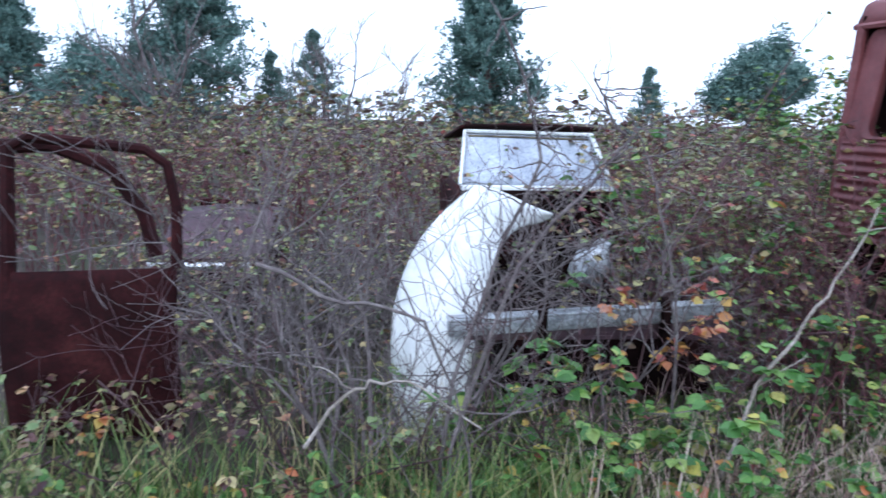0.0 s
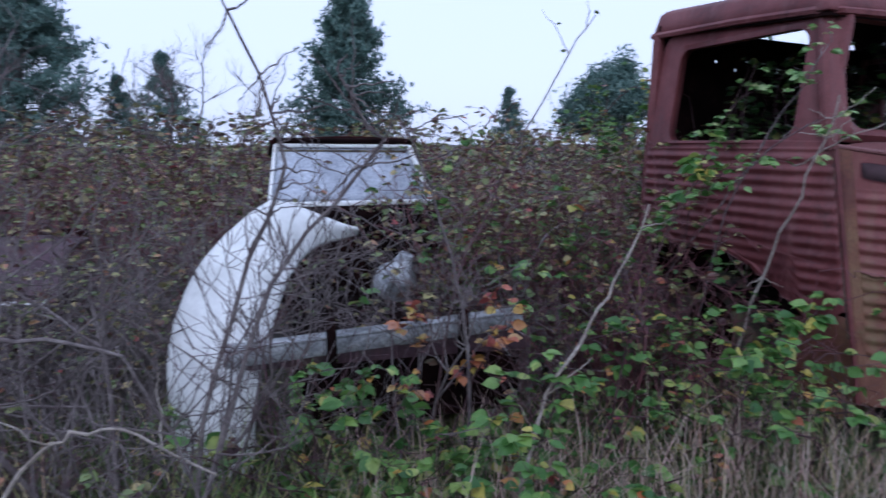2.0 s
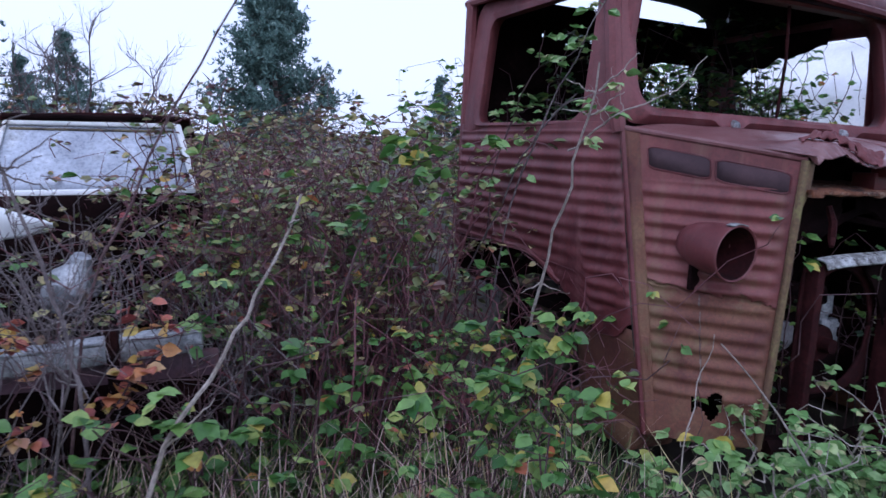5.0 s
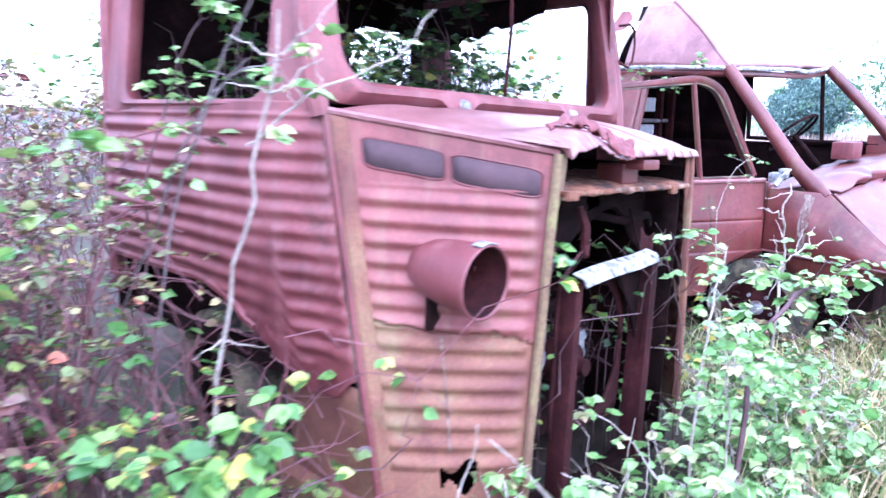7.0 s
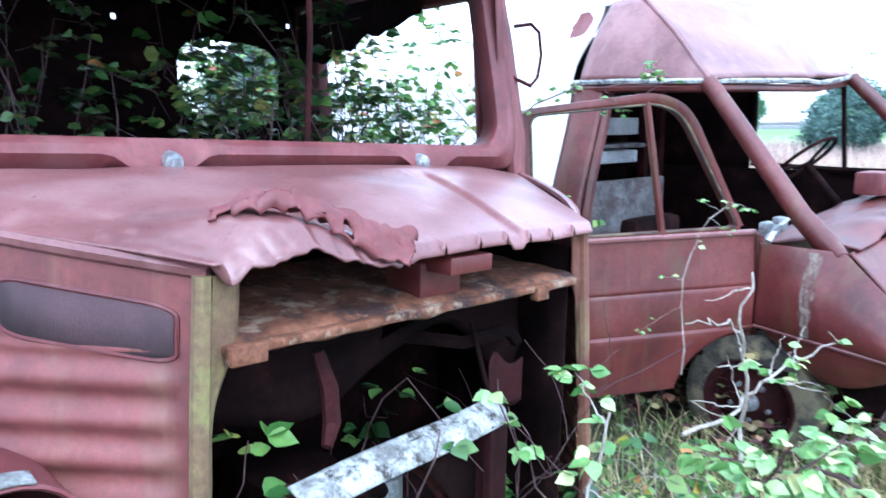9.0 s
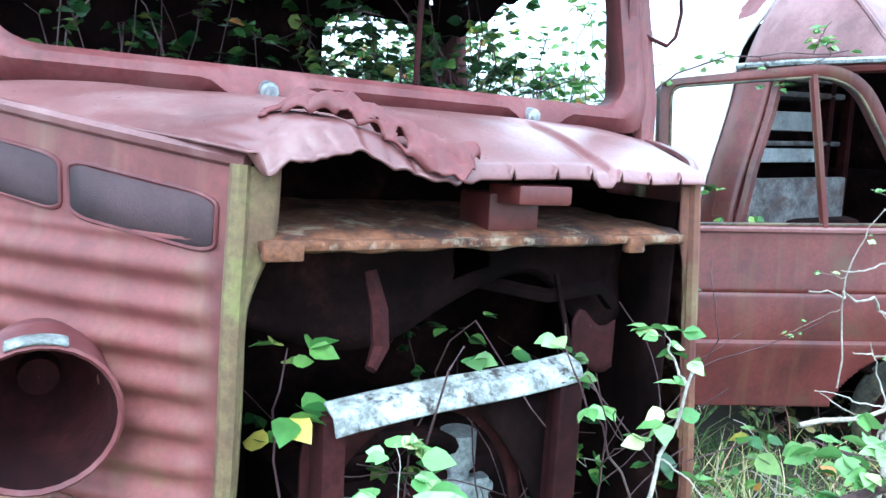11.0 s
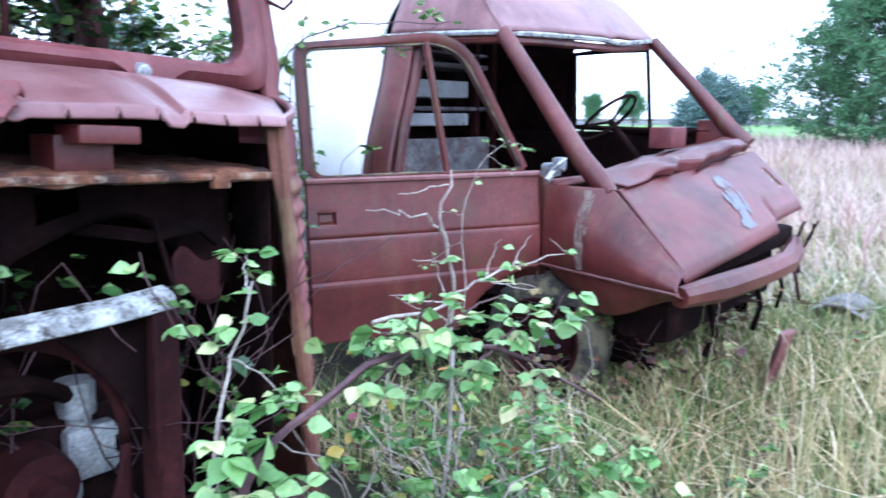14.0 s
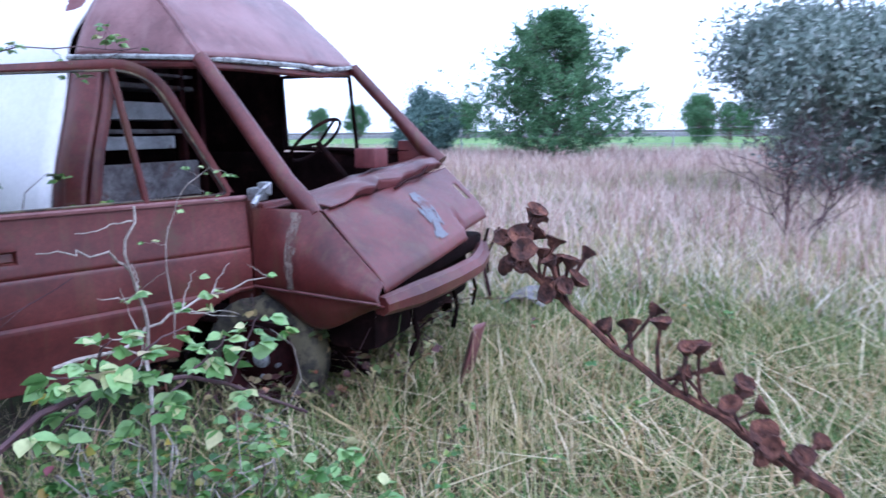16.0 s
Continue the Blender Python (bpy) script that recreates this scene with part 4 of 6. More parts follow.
    tube(bm, [(flank(z) + 0.09, 1.45, z) for z in (0.4, 0.9, 1.2, 1.45, 1.66)], 0.035, 8)
    part("inner_pillar", bm, RUST_VAN, van)
    bm = bmesh.new()
    sheet(bm, lambda u, v: Vector((flank(lerp(0.4, 2.13, v)), lerp(1.63, 4.6, u), lerp(0.4, 2.13, v))), 30, 30)
    part("side_panel", bm, WHITE_VAN, van, "white side panel with rust stains", solid=0.02)
    bm = bmesh.new()
    sheet(bm, lambda u, v: Vector((flank(lerp(1.92, 2.12, v)) - 0.014, lerp(1.66, 1.86, u), lerp(1.92, 2.12, v))), 50, 50, lambda u, v: ((u - 0.4) / 0.36) ** 2 + ((v - 0.5) / 0.42) ** 2 + 0.55 * noise.noise(Vector((u * 6, v * 6, 2))) < 0.9)
    part("rust_stain", bm, RUST, van, "flaking pink rust patch on the white flank")
    # far side, floor and bulkhead near-black: interior shade put into colour
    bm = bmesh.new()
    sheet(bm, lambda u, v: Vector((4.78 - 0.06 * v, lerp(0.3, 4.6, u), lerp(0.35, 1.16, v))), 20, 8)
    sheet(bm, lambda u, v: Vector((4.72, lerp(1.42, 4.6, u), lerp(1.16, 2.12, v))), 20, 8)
    part("far_side_panel", bm, RUST_DARK_AND_SHADE, van, "inner far side, near-black for interior shade", solid=0.02)
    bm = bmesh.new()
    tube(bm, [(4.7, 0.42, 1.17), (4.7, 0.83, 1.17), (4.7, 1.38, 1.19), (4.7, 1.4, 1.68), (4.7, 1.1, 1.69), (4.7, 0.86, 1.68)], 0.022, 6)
    part("far_door_frame", bm, RUST_DARK_AND_SHADE, van, "rusty far door window frame")
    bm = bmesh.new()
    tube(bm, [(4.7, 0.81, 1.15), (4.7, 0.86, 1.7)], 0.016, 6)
    part("far_quarter_bar", bm, RUST_DARK_AND_SHADE, van)
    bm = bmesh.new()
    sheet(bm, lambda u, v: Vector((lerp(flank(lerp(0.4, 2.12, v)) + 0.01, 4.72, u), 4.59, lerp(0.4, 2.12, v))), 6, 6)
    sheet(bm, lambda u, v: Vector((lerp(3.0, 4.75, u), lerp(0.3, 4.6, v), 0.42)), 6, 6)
    part("load_floor", bm, RUST_DARK_AND_SHADE, van, solid=0.02)
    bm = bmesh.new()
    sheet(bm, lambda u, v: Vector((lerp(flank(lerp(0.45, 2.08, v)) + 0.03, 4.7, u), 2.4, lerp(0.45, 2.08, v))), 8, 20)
    part("bulkhead", bm, RUST_DARK_AND_SHADE, van, "bulkhead behind the seats, near-black for interior shade", solid=0.02)
    for z, h, mat in ((1.39, 0.115, SHELF), (1.2, 0.085, SHELF), (1.59, 0.035, SCRAP), (1.3, 0.03, SCRAP), (1.68, 0.02, SCRAP)):
        bm = bmesh.new()
        box(bm, (3.25, 2.0, z), (4.28 if mat is SHELF else 4.5, 2.3, z + h), 0.012)
        part("shelf_board", bm, mat, van, "pale dusty shelf board")
    for x in (4.36, 4.55):
        bm = bmesh.new()
        box(bm, (x, 2.0, 0.45), (x + 0.05, 2.06, 1.9), 0.01)
        part("shelf_post", bm, RUST_DEEP_AND_SHADE, van)
    bm = bmesh.new()
    box(bm, (3.2, 1.66, 0.45), (4.1, 1.7, 1.13), 0.02)
    part("partition_board", bm, SCRAP, van, "grey-brown partition board")
    # seat darkened with the rest of the shaded interior
    bm = bmesh.new()
    box(bm, (3.3, 1.3, 0.45), (3.75, 1.42, 0.95), 0.05)
    box(bm, (3.3, 0.85, 0.45), (3.75, 1.35, 0.65), 0.06)
    part("seat", bm, RUST_DARK_AND_SHADE, van, "bare seat, near-black for interior shade")
    bm = bmesh.new()
    sheet(bm, lambda u, v: Vector((lerp(3.2, 4.68, u), lerp(0.34, 0.62, v), lerp(0.97, 1.12, u) - 0.05 * v + 0.012 * noise.noise(Vector((u * 8, v * 3, 4))))), 30, 8)
    box(bm, (3.25, 0.58, 0.7), (4.66, 0.63, 0.96), 0.02)
    dash = part("dashboard", bm, RUST_VAN, van, "stripped rusty dashboard", solid=0.006)
    bm = bmesh.new()
    box(bm, (4.17, 0.42, 1.08), (4.36, 0.56, 1.2), 0.015)
    part("instrument_box", bm, RUST, dash, "rusted instrument box")
    m = Matrix.Translation((4.2, 0.84, 1.25)) @ pose(0, 0, 0, -42, 0, 0)
    bm = bmesh.new()
    tube(bm, [m @ Vector((0.19 * math.cos(a * math.pi / 14), 0.19 * math.sin(a * math.pi / 14), 0)) for a in range(28)], 0.011, 6, True)
    wheel = part("steering_wheel", bm, RUST_DARK_AND_SHADE, van, "bare steering wheel")
    bm = bmesh.new()
    for a in (20, 160, 270):
        tube(bm, [m @ Vector((0, 0, -0.03)), m @ Vector((0.19 * math.cos(radians(a)), 0.19 * math.sin(radians(a)), 0))], 0.009, 6)
    tube(bm, [m @ Vector((0, 0, -0.02)), m @ Vector((0, 0, -0.34))], 0.02, 8)
    part("spokes", bm, RUST_DARK_AND_SHADE, wheel)
    # front wheels
    for x, s in ((3.1, -1), (4.62, 1)):
        m = Matrix.Translation((x, 0.49, 0.245)) @ pose(0, 0, 0, 0, 90, 6)
        bm = bmesh.new()
        lathe(bm, [(0.19, -0.09), (0.25, -0.095), (0.285, -0.075), (0.3, -0.05), (0.3, 0.05), (0.285, 0.075), (0.25, 0.095), (0.19, 0.09)], m, 36)
        tyre = part("wheel", bm, RUBBER, van, "perished mossy tyre on a rusty rim")
        bm = bmesh.new()
        lathe(bm, [(0.2, s * -0.06), (0.205, s * 0.085), (0.195, s * 0.097), (0.18, s * 0.09), (0.165, s * 0.03), (0.1, s * 0.04), (0.075, s * 0.065), (0.001, s * 0.07)], m)
        part("rim", bm, RUST_DEEP_AND_SHADE, tyre, "rusty steel rim")
        for k in range(5):
            bm = bmesh.new()
            lathe(bm, [(0.011, s * 0.05), (0.011, s * 0.075), (0.001, s * 0.077)], m @ Matrix.Translation((0.085 * math.cos(k * 1.2566), 0.085 * math.sin(k * 1.2566), 0)), 6)
            part("wheel_bolt", bm, GREY_METAL, tyre)
        bm = bmesh.new()
        lathe(bm, [(0.045, s * 0.06), (0.04, s * 0.08), (0.02, s * 0.086), (0.018, s * 0.1), (0.001, s * 0.101)], m, 16)
        part("hub", bm, GREY_METAL, tyre, "dull grey wheel hub")
        # near-black sheet gives the shade behind the wheel
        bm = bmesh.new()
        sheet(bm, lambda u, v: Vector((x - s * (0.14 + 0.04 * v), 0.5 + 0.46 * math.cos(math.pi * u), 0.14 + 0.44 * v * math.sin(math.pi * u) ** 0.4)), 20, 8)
        part("wheel_housing", bm, RUST_DARK_AND_SHADE, van, "wheel housing, near-black for the shade behind the wheel", solid=0.01)
    # underbody colour carries the shade beneath the van
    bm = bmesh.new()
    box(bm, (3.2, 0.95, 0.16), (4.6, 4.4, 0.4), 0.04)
    part("underbody", bm, RUST_DARK_AND_SHADE, van, "rusted underbody, near-black for the shade beneath")
    # open door, swung past square
    def dpt(u, z, off=0.0):
        return Vector((lerp(3.0, 2.06, u) - 0.416 * off, lerp(0.5, 0.93, u) - 0.909 * off, z))
    bm = bmesh.new()
    def skin(u, v):
        z = lerp(0.36, 1.012, v)
        off = 0.022 * math.sin(math.pi * smooth(0, 1, v)) - 0.006 * math.exp(-((z - 0.785) / 0.006) ** 2) + 0.014 * smooth(0.61, 0.595, z)
        if abs(u - 0.925) < 0.038 and abs(z - 0.865) < 0.028:
            off -= 0.02
        return dpt(u, z, off)
    sheet(bm, skin, 120, 110, lambda u, v: (u / 0.36) ** 2 + ((lerp(0.36, 1.012, v) - 0.3) / 0.3) ** 2 > 1)
    door = part("open_door", bm, RUST_VAN, van, "rusty door swung wide open", solid=0.02)
    bm = bmesh.new()
    tube(bm, [dpt(0.3 + 0.68 * k / 8, 0.789, 0.017) for k in range(9)], 0.0025, 5)
    part("trim_line", bm, LICHEN, door, "thin pale trim line")
    inner = rounded_path(((0.965, 1.028, 0.05), (0.985, 1.5, 0.04), (0.47, 1.545, 0.06), (0.36, 1.5, 0.08), (0.085, 1.035, 0.03)))
    rows, mid = [], Vector((0.58, 1.27))
    for p in inner:
        n = p - mid
        n = Vector((n.x * 0.94, n.y)).normalized()
        bm_w = 0.042 if p.y > 1.06 else 0.022
        q = Vector((p.x + n.x * bm_w, p.y + n.y * bm_w))
        rows.append((p, q))
    bm = bmesh.new()
    ring = []
    for p, q in rows:
        h = p.lerp(q, 0.35)
        ring.append([bm.verts.new(w) for w in (dpt(p.x, p.y, -0.03), dpt(p.x, p.y, 0.004), dpt(h.x, h.y, 0.014), dpt(q.x, q.y, 0.012), dpt(q.x, q.y, -0.03))])
    for a, b in zip(ring, ring[1:] + ring[:1]):
        for i in range(4):
            bm.faces.new((a[i], a[i + 1], b[i + 1], b[i]))
    part("window_frame", bm, RUST_VAN, door, "rusty door window frame", solid=0.004)
    bm = bmesh.new()
    tube(bm, [dpt(p.x, p.y, 0.01) for p in inner], 0.005, 6, True)
    part("window_seal", bm, RUBBER, door, "perished black window seal")
    bm = bmesh.new()
    tube(bm, [dpt(0.425, 1.02, 0.004), dpt(0.515, 1.55, 0.004)], 0.015, 8)
    part("quarter_bar", bm, RUST_VAN, door)
    bm = bmesh.new()
    tube(bm, [dpt(k / 10, 1.012, 0.01) for k in range(11)], 0.013, 8)
    part("window_ledge", bm, RUST_PINK, door)
    bm = bmesh.new()
    box(bm, (2.97, 0.4, 1.0), (3.04, 0.47, 1.06), 0.015, None)
    box(bm, (2.98, 0.37, 1.03), (3.03, 0.42, 1.085), 0.012, None)
    tube(bm, [(2.92, 0.4, 0.99), (2.99, 0.39, 1.05), (3.06, 0.41, 1.03)], 0.014, 6)
    tube(bm, [(2.95, 0.42, 1.0), (2.96, 0.37, 1.06), (3.0, 0.36, 1.08)], 0.008, 6)
    part("mirror_mount", bm, GREY_METAL, van, "broken grey mirror mount")
    bm = bmesh.new()
    box(bm, (3.04, 0.5, 0.42), (3.1, 0.66, 1.0), 0.02)
    part("hinge_post", bm, RUST_VAN, van)
    return van


build_van()


# ---- white car wreck ----
def build_white_car():
    car = thing("white_car", "stripped white car wreck sunk in brambles, hood missing", "car")
    # big curved wing: from the ground up over the wheel to a pointed tail
    ridge = [Vector(p) for p in ((-2.92, 0.5, 0.15), (-2.94, 0.6, 0.6), (-2.82, 0.78, 0.91), (-2.57, 0.98, 1.13), (-2.44, 1.06, 1.13), (-2.12, 1.2, 0.985))]
    edge = [Vector(p) for p in ((-2.64, 0.42, 0.15), (-2.6, 0.45, 0.5), (-2.49, 0.7, 0.8), (-2.4, 0.9, 0.9), (-2.3, 1.04, 0.94), (-2.11, 1.2, 0.965))]

    def along(line, t):
        k = min(int(t * 5), 4)
        f, p = t * 5 - k, [line[max(k - 1, 0)], line[k], line[k + 1], line[min(k + 2, 5)]]
        return 0.5 * (2 * p[1] + (p[2] - p[0]) * f + (2 * p[0] - 5 * p[1] + 4 * p[2] - p[3]) * f * f + (3 * p[1] - p[0] - 3 * p[2] + p[3]) * f ** 3)

    def wing(u, v):
        p = along(ridge, u).lerp(along(edge, u), v)
        swell = math.sin(math.pi * v) * (1 - 0.6 * u)
        return p + Vector((0.01, -0.09, 0.05 * u)) * swell + Vector((0, 0.004, 0.004)) * noise.noise(p * 7)
    bm = bmesh.new()
    sheet(bm, wing, 60, 18)
    part("front_wing", bm, WHITE, car, "white curved front wing", solid=0.012)
    bm = bmesh.new()
    tilt = Matrix.Translation((-2.1, 0, 0.68)) @ pose(0, 0, 0, 0, -3.5, 0) @ Matrix.Translation((2.1, 0, -0.68))
    box(bm, (-2.72, 0.36, 0.625), (-1.55, 0.42, 0.69), 0.012, tilt)
    box(bm, (-2.72, 0.35, 0.69), (-1.55, 0.43, 0.703), 0.006, tilt)
    part("bumper", bm, GREY_METAL, car, "dull grey bumper bar with a pale top edge")
    for x in (-2.33, -1.81):
        bm = bmesh.new()
        box(bm, (x - 0.018, 0.32, 0.56), (x + 0.018, 0.38, 0.76), 0.012)
        part("overrider", bm, RUST_DARK_AND_SHADE, car, "dark bumper overrider")
    bm = bmesh.new()
    box(bm, (-2.65, 0.4, 0.56), (-1.5, 0.44, 0.65), 0.02)
    part("front_valance", bm, FADED, car, "dark dirty front valance")
    # solid near-black block stands for the shaded hollow of the bay
    bm = bmesh.new()
    box(bm, (-2.45, 0.5, 0.25), (-1.5, 1.7, 0.55), 0.05)
    part("bay_shade_block", bm, RUST_DARK_AND_SHADE, car, "near-black block for the shade in the empty engine bay")
    bm = bmesh.new()
    box(bm, (-2.08, 0.72, 0.72), (-1.95, 0.86, 0.84), 0.03, Matrix.Translation((-2.0, 0.8, 0.8)) @ pose(0, 0, 0, 12, 18, 20) @ Matrix.Translation((2.0, -0.8, -0.8)))
    lathe(bm, [(0.001, 0.1), (0.03, 0.1), (0.05, 0.04), (0.09, 0.0), (0.095, -0.02)], Matrix.Translation((-1.98, 0.8, 0.83)) @ pose(0, 0, 0, 15, 20, 0), 14)
    part("heater_box", bm, GREY_METAL, car, "grey-green heater box")
    # firewall colour carries the same bay shade
    bm = bmesh.new()
    sheet(bm, lambda u, v: Vector((lerp(-2.5, -1.55, u), lerp(1.7, 1.72, v), lerp(0.5, 1.06, v))), 10, 8)
    part("firewall", bm, RUST_DARK_AND_SHADE, car, "firewall, near-black for the shade in the bay", solid=0.02)
    p = [(-2.52, 1.85, 1.08), (-2.47, 2.1, 1.40), (-1.66, 2.05, 1.39), (-1.58, 1.8, 1.07)]
    bm = bmesh.new()
    tube(bm, [p[0], p[1]], 0.011, 8)
    tube(bm, [p[1], p[2]], 0.013, 8)
    tube(bm, [p[2], p[3]], 0.016, 8)
    box(bm, (p[0][0], 1.76, 1.05), (p[3][0], 1.84, 1.08), 0.01)
    part("windscreen_frame", bm, WHITE, car, "white windscreen frame")
    bm = bmesh.new()
    tube(bm, [Vector(p[1]) + Vector((-0.01, -0.005, 0.034)), Vector(p[2]) + Vector((0.01, -0.005, 0.034))], 0.014, 8)
    part("roof_gutter", bm, RUST_DARK_AND_SHADE, car, "dark roof gutter")
    bm = bmesh.new()
    tube(bm, [Vector(p[1]) + Vector((0.02, -0.012, -0.03)), Vector(p[2]) + Vector((-0.02, -0.012, -0.03))], 0.007, 6)
    part("windscreen_seal", bm, RUBBER, car, "black windscreen seal")
    bm = bmesh.new()
    sheet(bm, lambda u, v: Vector(p[0]).lerp(Vector(p[3]), u).lerp(Vector(p[1]).lerp(Vector(p[2]), u), v) + Vector((0, 0.02, 0)), 8, 6)
    part("windscreen", bm, FILM, car, "milky crazed windscreen", solid=0.006)
    bm = bmesh.new()
    sheet(bm, lambda u, v: Vector((lerp(-2.5, -1.6, u), lerp(2.1, 3.4, v), 1.425 + 0.02 * math.sin(math.pi * u) - 0.1 * v)), 10, 10)
    part("roof", bm, RUST_DEEP_AND_SHADE, car, "dark rusty roof", solid=0.02)
    bm = bmesh.new()
    sheet(bm, lambda u, v: Vector((-2.5, lerp(1.8, 3.5, u), lerp(0.4, 1.05, v))), 6, 6)
    part("body_side", bm, RUST_DEEP_AND_SHADE, car, "overgrown body side", solid=0.02)


build_white_car()


# ---- other wrecks half hidden in the scrub ----
def build_rusty_door_wreck():
    wreck = thing("rusted_pickup", "dark rusted cab shell with an open door frame in the scrub", "truck", Matrix.Translation((-0.09, 0, 0.0)))
    bm = bmesh.new()
    sheet(bm, lambda u, v: Vector((lerp(-4.35, -3.72, u), 0.35 + 0.1 * u - 0.03 * math.sin(math.pi * v), lerp(0.15, 0.86, v))), 16, 16)
    door = part("door", bm, RUST_DEEP_AND_SHADE, wreck, "dark rusty door skin", solid=0.03)
    bm = bmesh.new()
    tube(bm, [(-4.33, 0.35, 0.15), (-4.32, 0.36, 0.85), (-4.3, 0.4, 1.33), (-4.22, 0.41, 1.37), (-3.82, 0.46, 1.33), (-3.74, 0.47, 1.27), (-3.71, 0.46, 1.1), (-3.72, 0.45, 0.86)], [0.035, 0.03, 0.026, 0.022, 0.022, 0.022, 0.022, 0.025], 8)
    part("window_frame", bm, RUST_DEEP_AND_SHADE, door, "rusty door window frame")
    bm = bmesh.new()
    tube(bm, [(-4.75, 0.9, 1.3), (-4.4, 0.95, 1.32), (-4.15, 0.98, 1.22), (-4.02, 1.0, 1.0), (-3.98, 1.0, 0.8)], 0.035, 8)
    part("cab_arch", bm, RUST_DEEP_AND_SHADE, wreck, "rusty bent roof arch")


def build_sunken_car():
    car = thing("sunken_car", "faded purple-brown car sunk deep in brambles", "car")
    bm = bmesh.new()
    def hood(u, v):
        return Vector((lerp(-4.5, -3.78, u), lerp(2.2, 3.2, v), 0.46 + 0.28 * smooth(0, 0.6, v) + 0.03 * math.sin(math.pi * u)))
    sheet(bm, hood, 16, 12)
    part("hood", bm, FADED, car, "faded purple-brown hood", solid=0.02)
    bm = bmesh.new()
    box(bm, (-4.5, 2.15, 0.2), (-3.78, 3.4, 0.52), 0.06)
    part("body", bm, RUST_DEEP_AND_SHADE, car)
    bm = bmesh.new()
    tube(bm, [(-4.5, 2.12, 0.5), (-3.78, 2.12, 0.5)], 0.03, 8)
    part("bumper", bm, CHROME, car, "dull bumper")
    bm = bmesh.new()
    tube(bm, [(-4.45, 3.25, 0.78), (-3.8, 3.25, 0.78)], 0.03, 6)
    part("cowl", bm, RUST_DEEP_AND_SHADE, car)


build_rusty_door_wreck()
build_sunken_car()


# ---- plants ----
LEAF_V = np.array([(0, 0, 0), (-0.4, 0.28, 0.08), (-0.34, 0.7, 0.06), (0, 1, -0.08), (0.34, 0.7, 0.06), (0.4, 0.28, 0.08)], np.float32)
LEAF_T = np.array([(0, 1, 2), (0, 2, 3), (0, 3, 4), (0, 4, 5)])
BROAD_V = np.array([(0, 0, 0), (0, 0.4, -0.05), (0, 0.72, -0.06), (0, 1.04, -0.14), (-0.25, 0.13, 0.04), (-0.41, 0.38, 0.07), (-0.31, 0.68, 0.03), (0.25, 0.13, 0.04), (0.41, 0.38, 0.07), (0.31, 0.68, 0.03)], np.float32)
BROAD_T = np.array([(0, 1, 4), (4, 1, 5), (5, 1, 6), (6, 1, 2), (6, 2, 3), (1, 0, 7), (1, 7, 8), (1, 8, 9), (1, 9, 2), (2, 9, 3)])
NARROW_V = np.array([(0, 0, 0), (-0.17, 0.5, 0.04), (0, 1, -0.05), (0.17, 0.5, 0.04)], np.float32)
NARROW_T = np.array([(0, 1, 2), (0, 2, 3)])


def frames_for(ahead, up):
    """Rotation matrices whose y goes ahead and whose z is near up."""
    y = ahead / np.linalg.norm(ahead, axis=1, keepdims=True)
    x = np.cross(y, up)
    x /= np.linalg.norm(x, axis=1, keepdims=True) + 1e-9
    z = np.cross(x, y)
    return np.stack([x, y, z], 2)


def scatter(shape, tris, at, ahead, up, size):
    m = frames_for(ahead, up) * np.asarray(size)[:, None, None]
    v = np.einsum("nij,kj->nki", m, shape) + at[:, None]
    t = tris[None] + (np.arange(len(at)) * len(shape))[:, None, None]
    return v.reshape(-1, 3), t.reshape(-1, tris.shape[1])


def canes(paths, radii, sides=4):
    """Tapered tubes along many paths at once: paths (c, n, 3), radii (c, n)."""
    c, n, _ = paths.shape
    d = np.gradient(paths, axis=1)
    d /= np.linalg.norm(d, axis=2, keepdims=True) + 1e-9
    ref = np.zeros_like(d) + np.array([0.31, 0.17, 0.11])
    s = np.cross(d, ref)
    s /= np.linalg.norm(s, axis=2, keepdims=True) + 1e-9
    u = np.cross(d, s)
    a = np.arange(sides) * 2 * np.pi / sides
    ring = s[:, :, None] * np.cos(a)[:, None] + u[:, :, None] * np.sin(a)[:, None]
    v = paths[:, :, None] + ring * radii[:, :, None, None]
    idx = np.arange(c * n * sides).reshape(c, n, sides)
    q = np.stack([idx[:, :-1], np.roll(idx, -1, 2)[:, :-1], np.roll(idx, -1, 2)[:, 1:], idx[:, 1:]], -1)
    return v.reshape(-1, 3), q.reshape(-1, 4)


def arcs(rng, starts, headings, length, height, n=12, wild=0.06):
    """Arching cane paths."""
    c = len(starts)
    s = np.linspace(0, 1, n)[None, :, None]
    way = np.stack([np.cos(headings), np.sin(headings), np.zeros(c)], 1)[:, None]
    p = starts[:, None] + way * (np.asarray(length)[:, None, None] * (0.25 * s + 0.75 * s**1.6))
    top = rng.uniform(0.6, 0.95, c)[:, None]
    p[:, :, 2] += np.asarray(height)[:, None] * np.sin(np.pi * 0.5 * np.minimum(1, s[:, :, 0] / top)) - np.asarray(height)[:, None] * 0.5 * np.maximum(0, s[:, :, 0] - top)
    p += np.cumsum(rng.normal(0, wild / n**0.5, (c, n, 3)), axis=1) * s
    return p


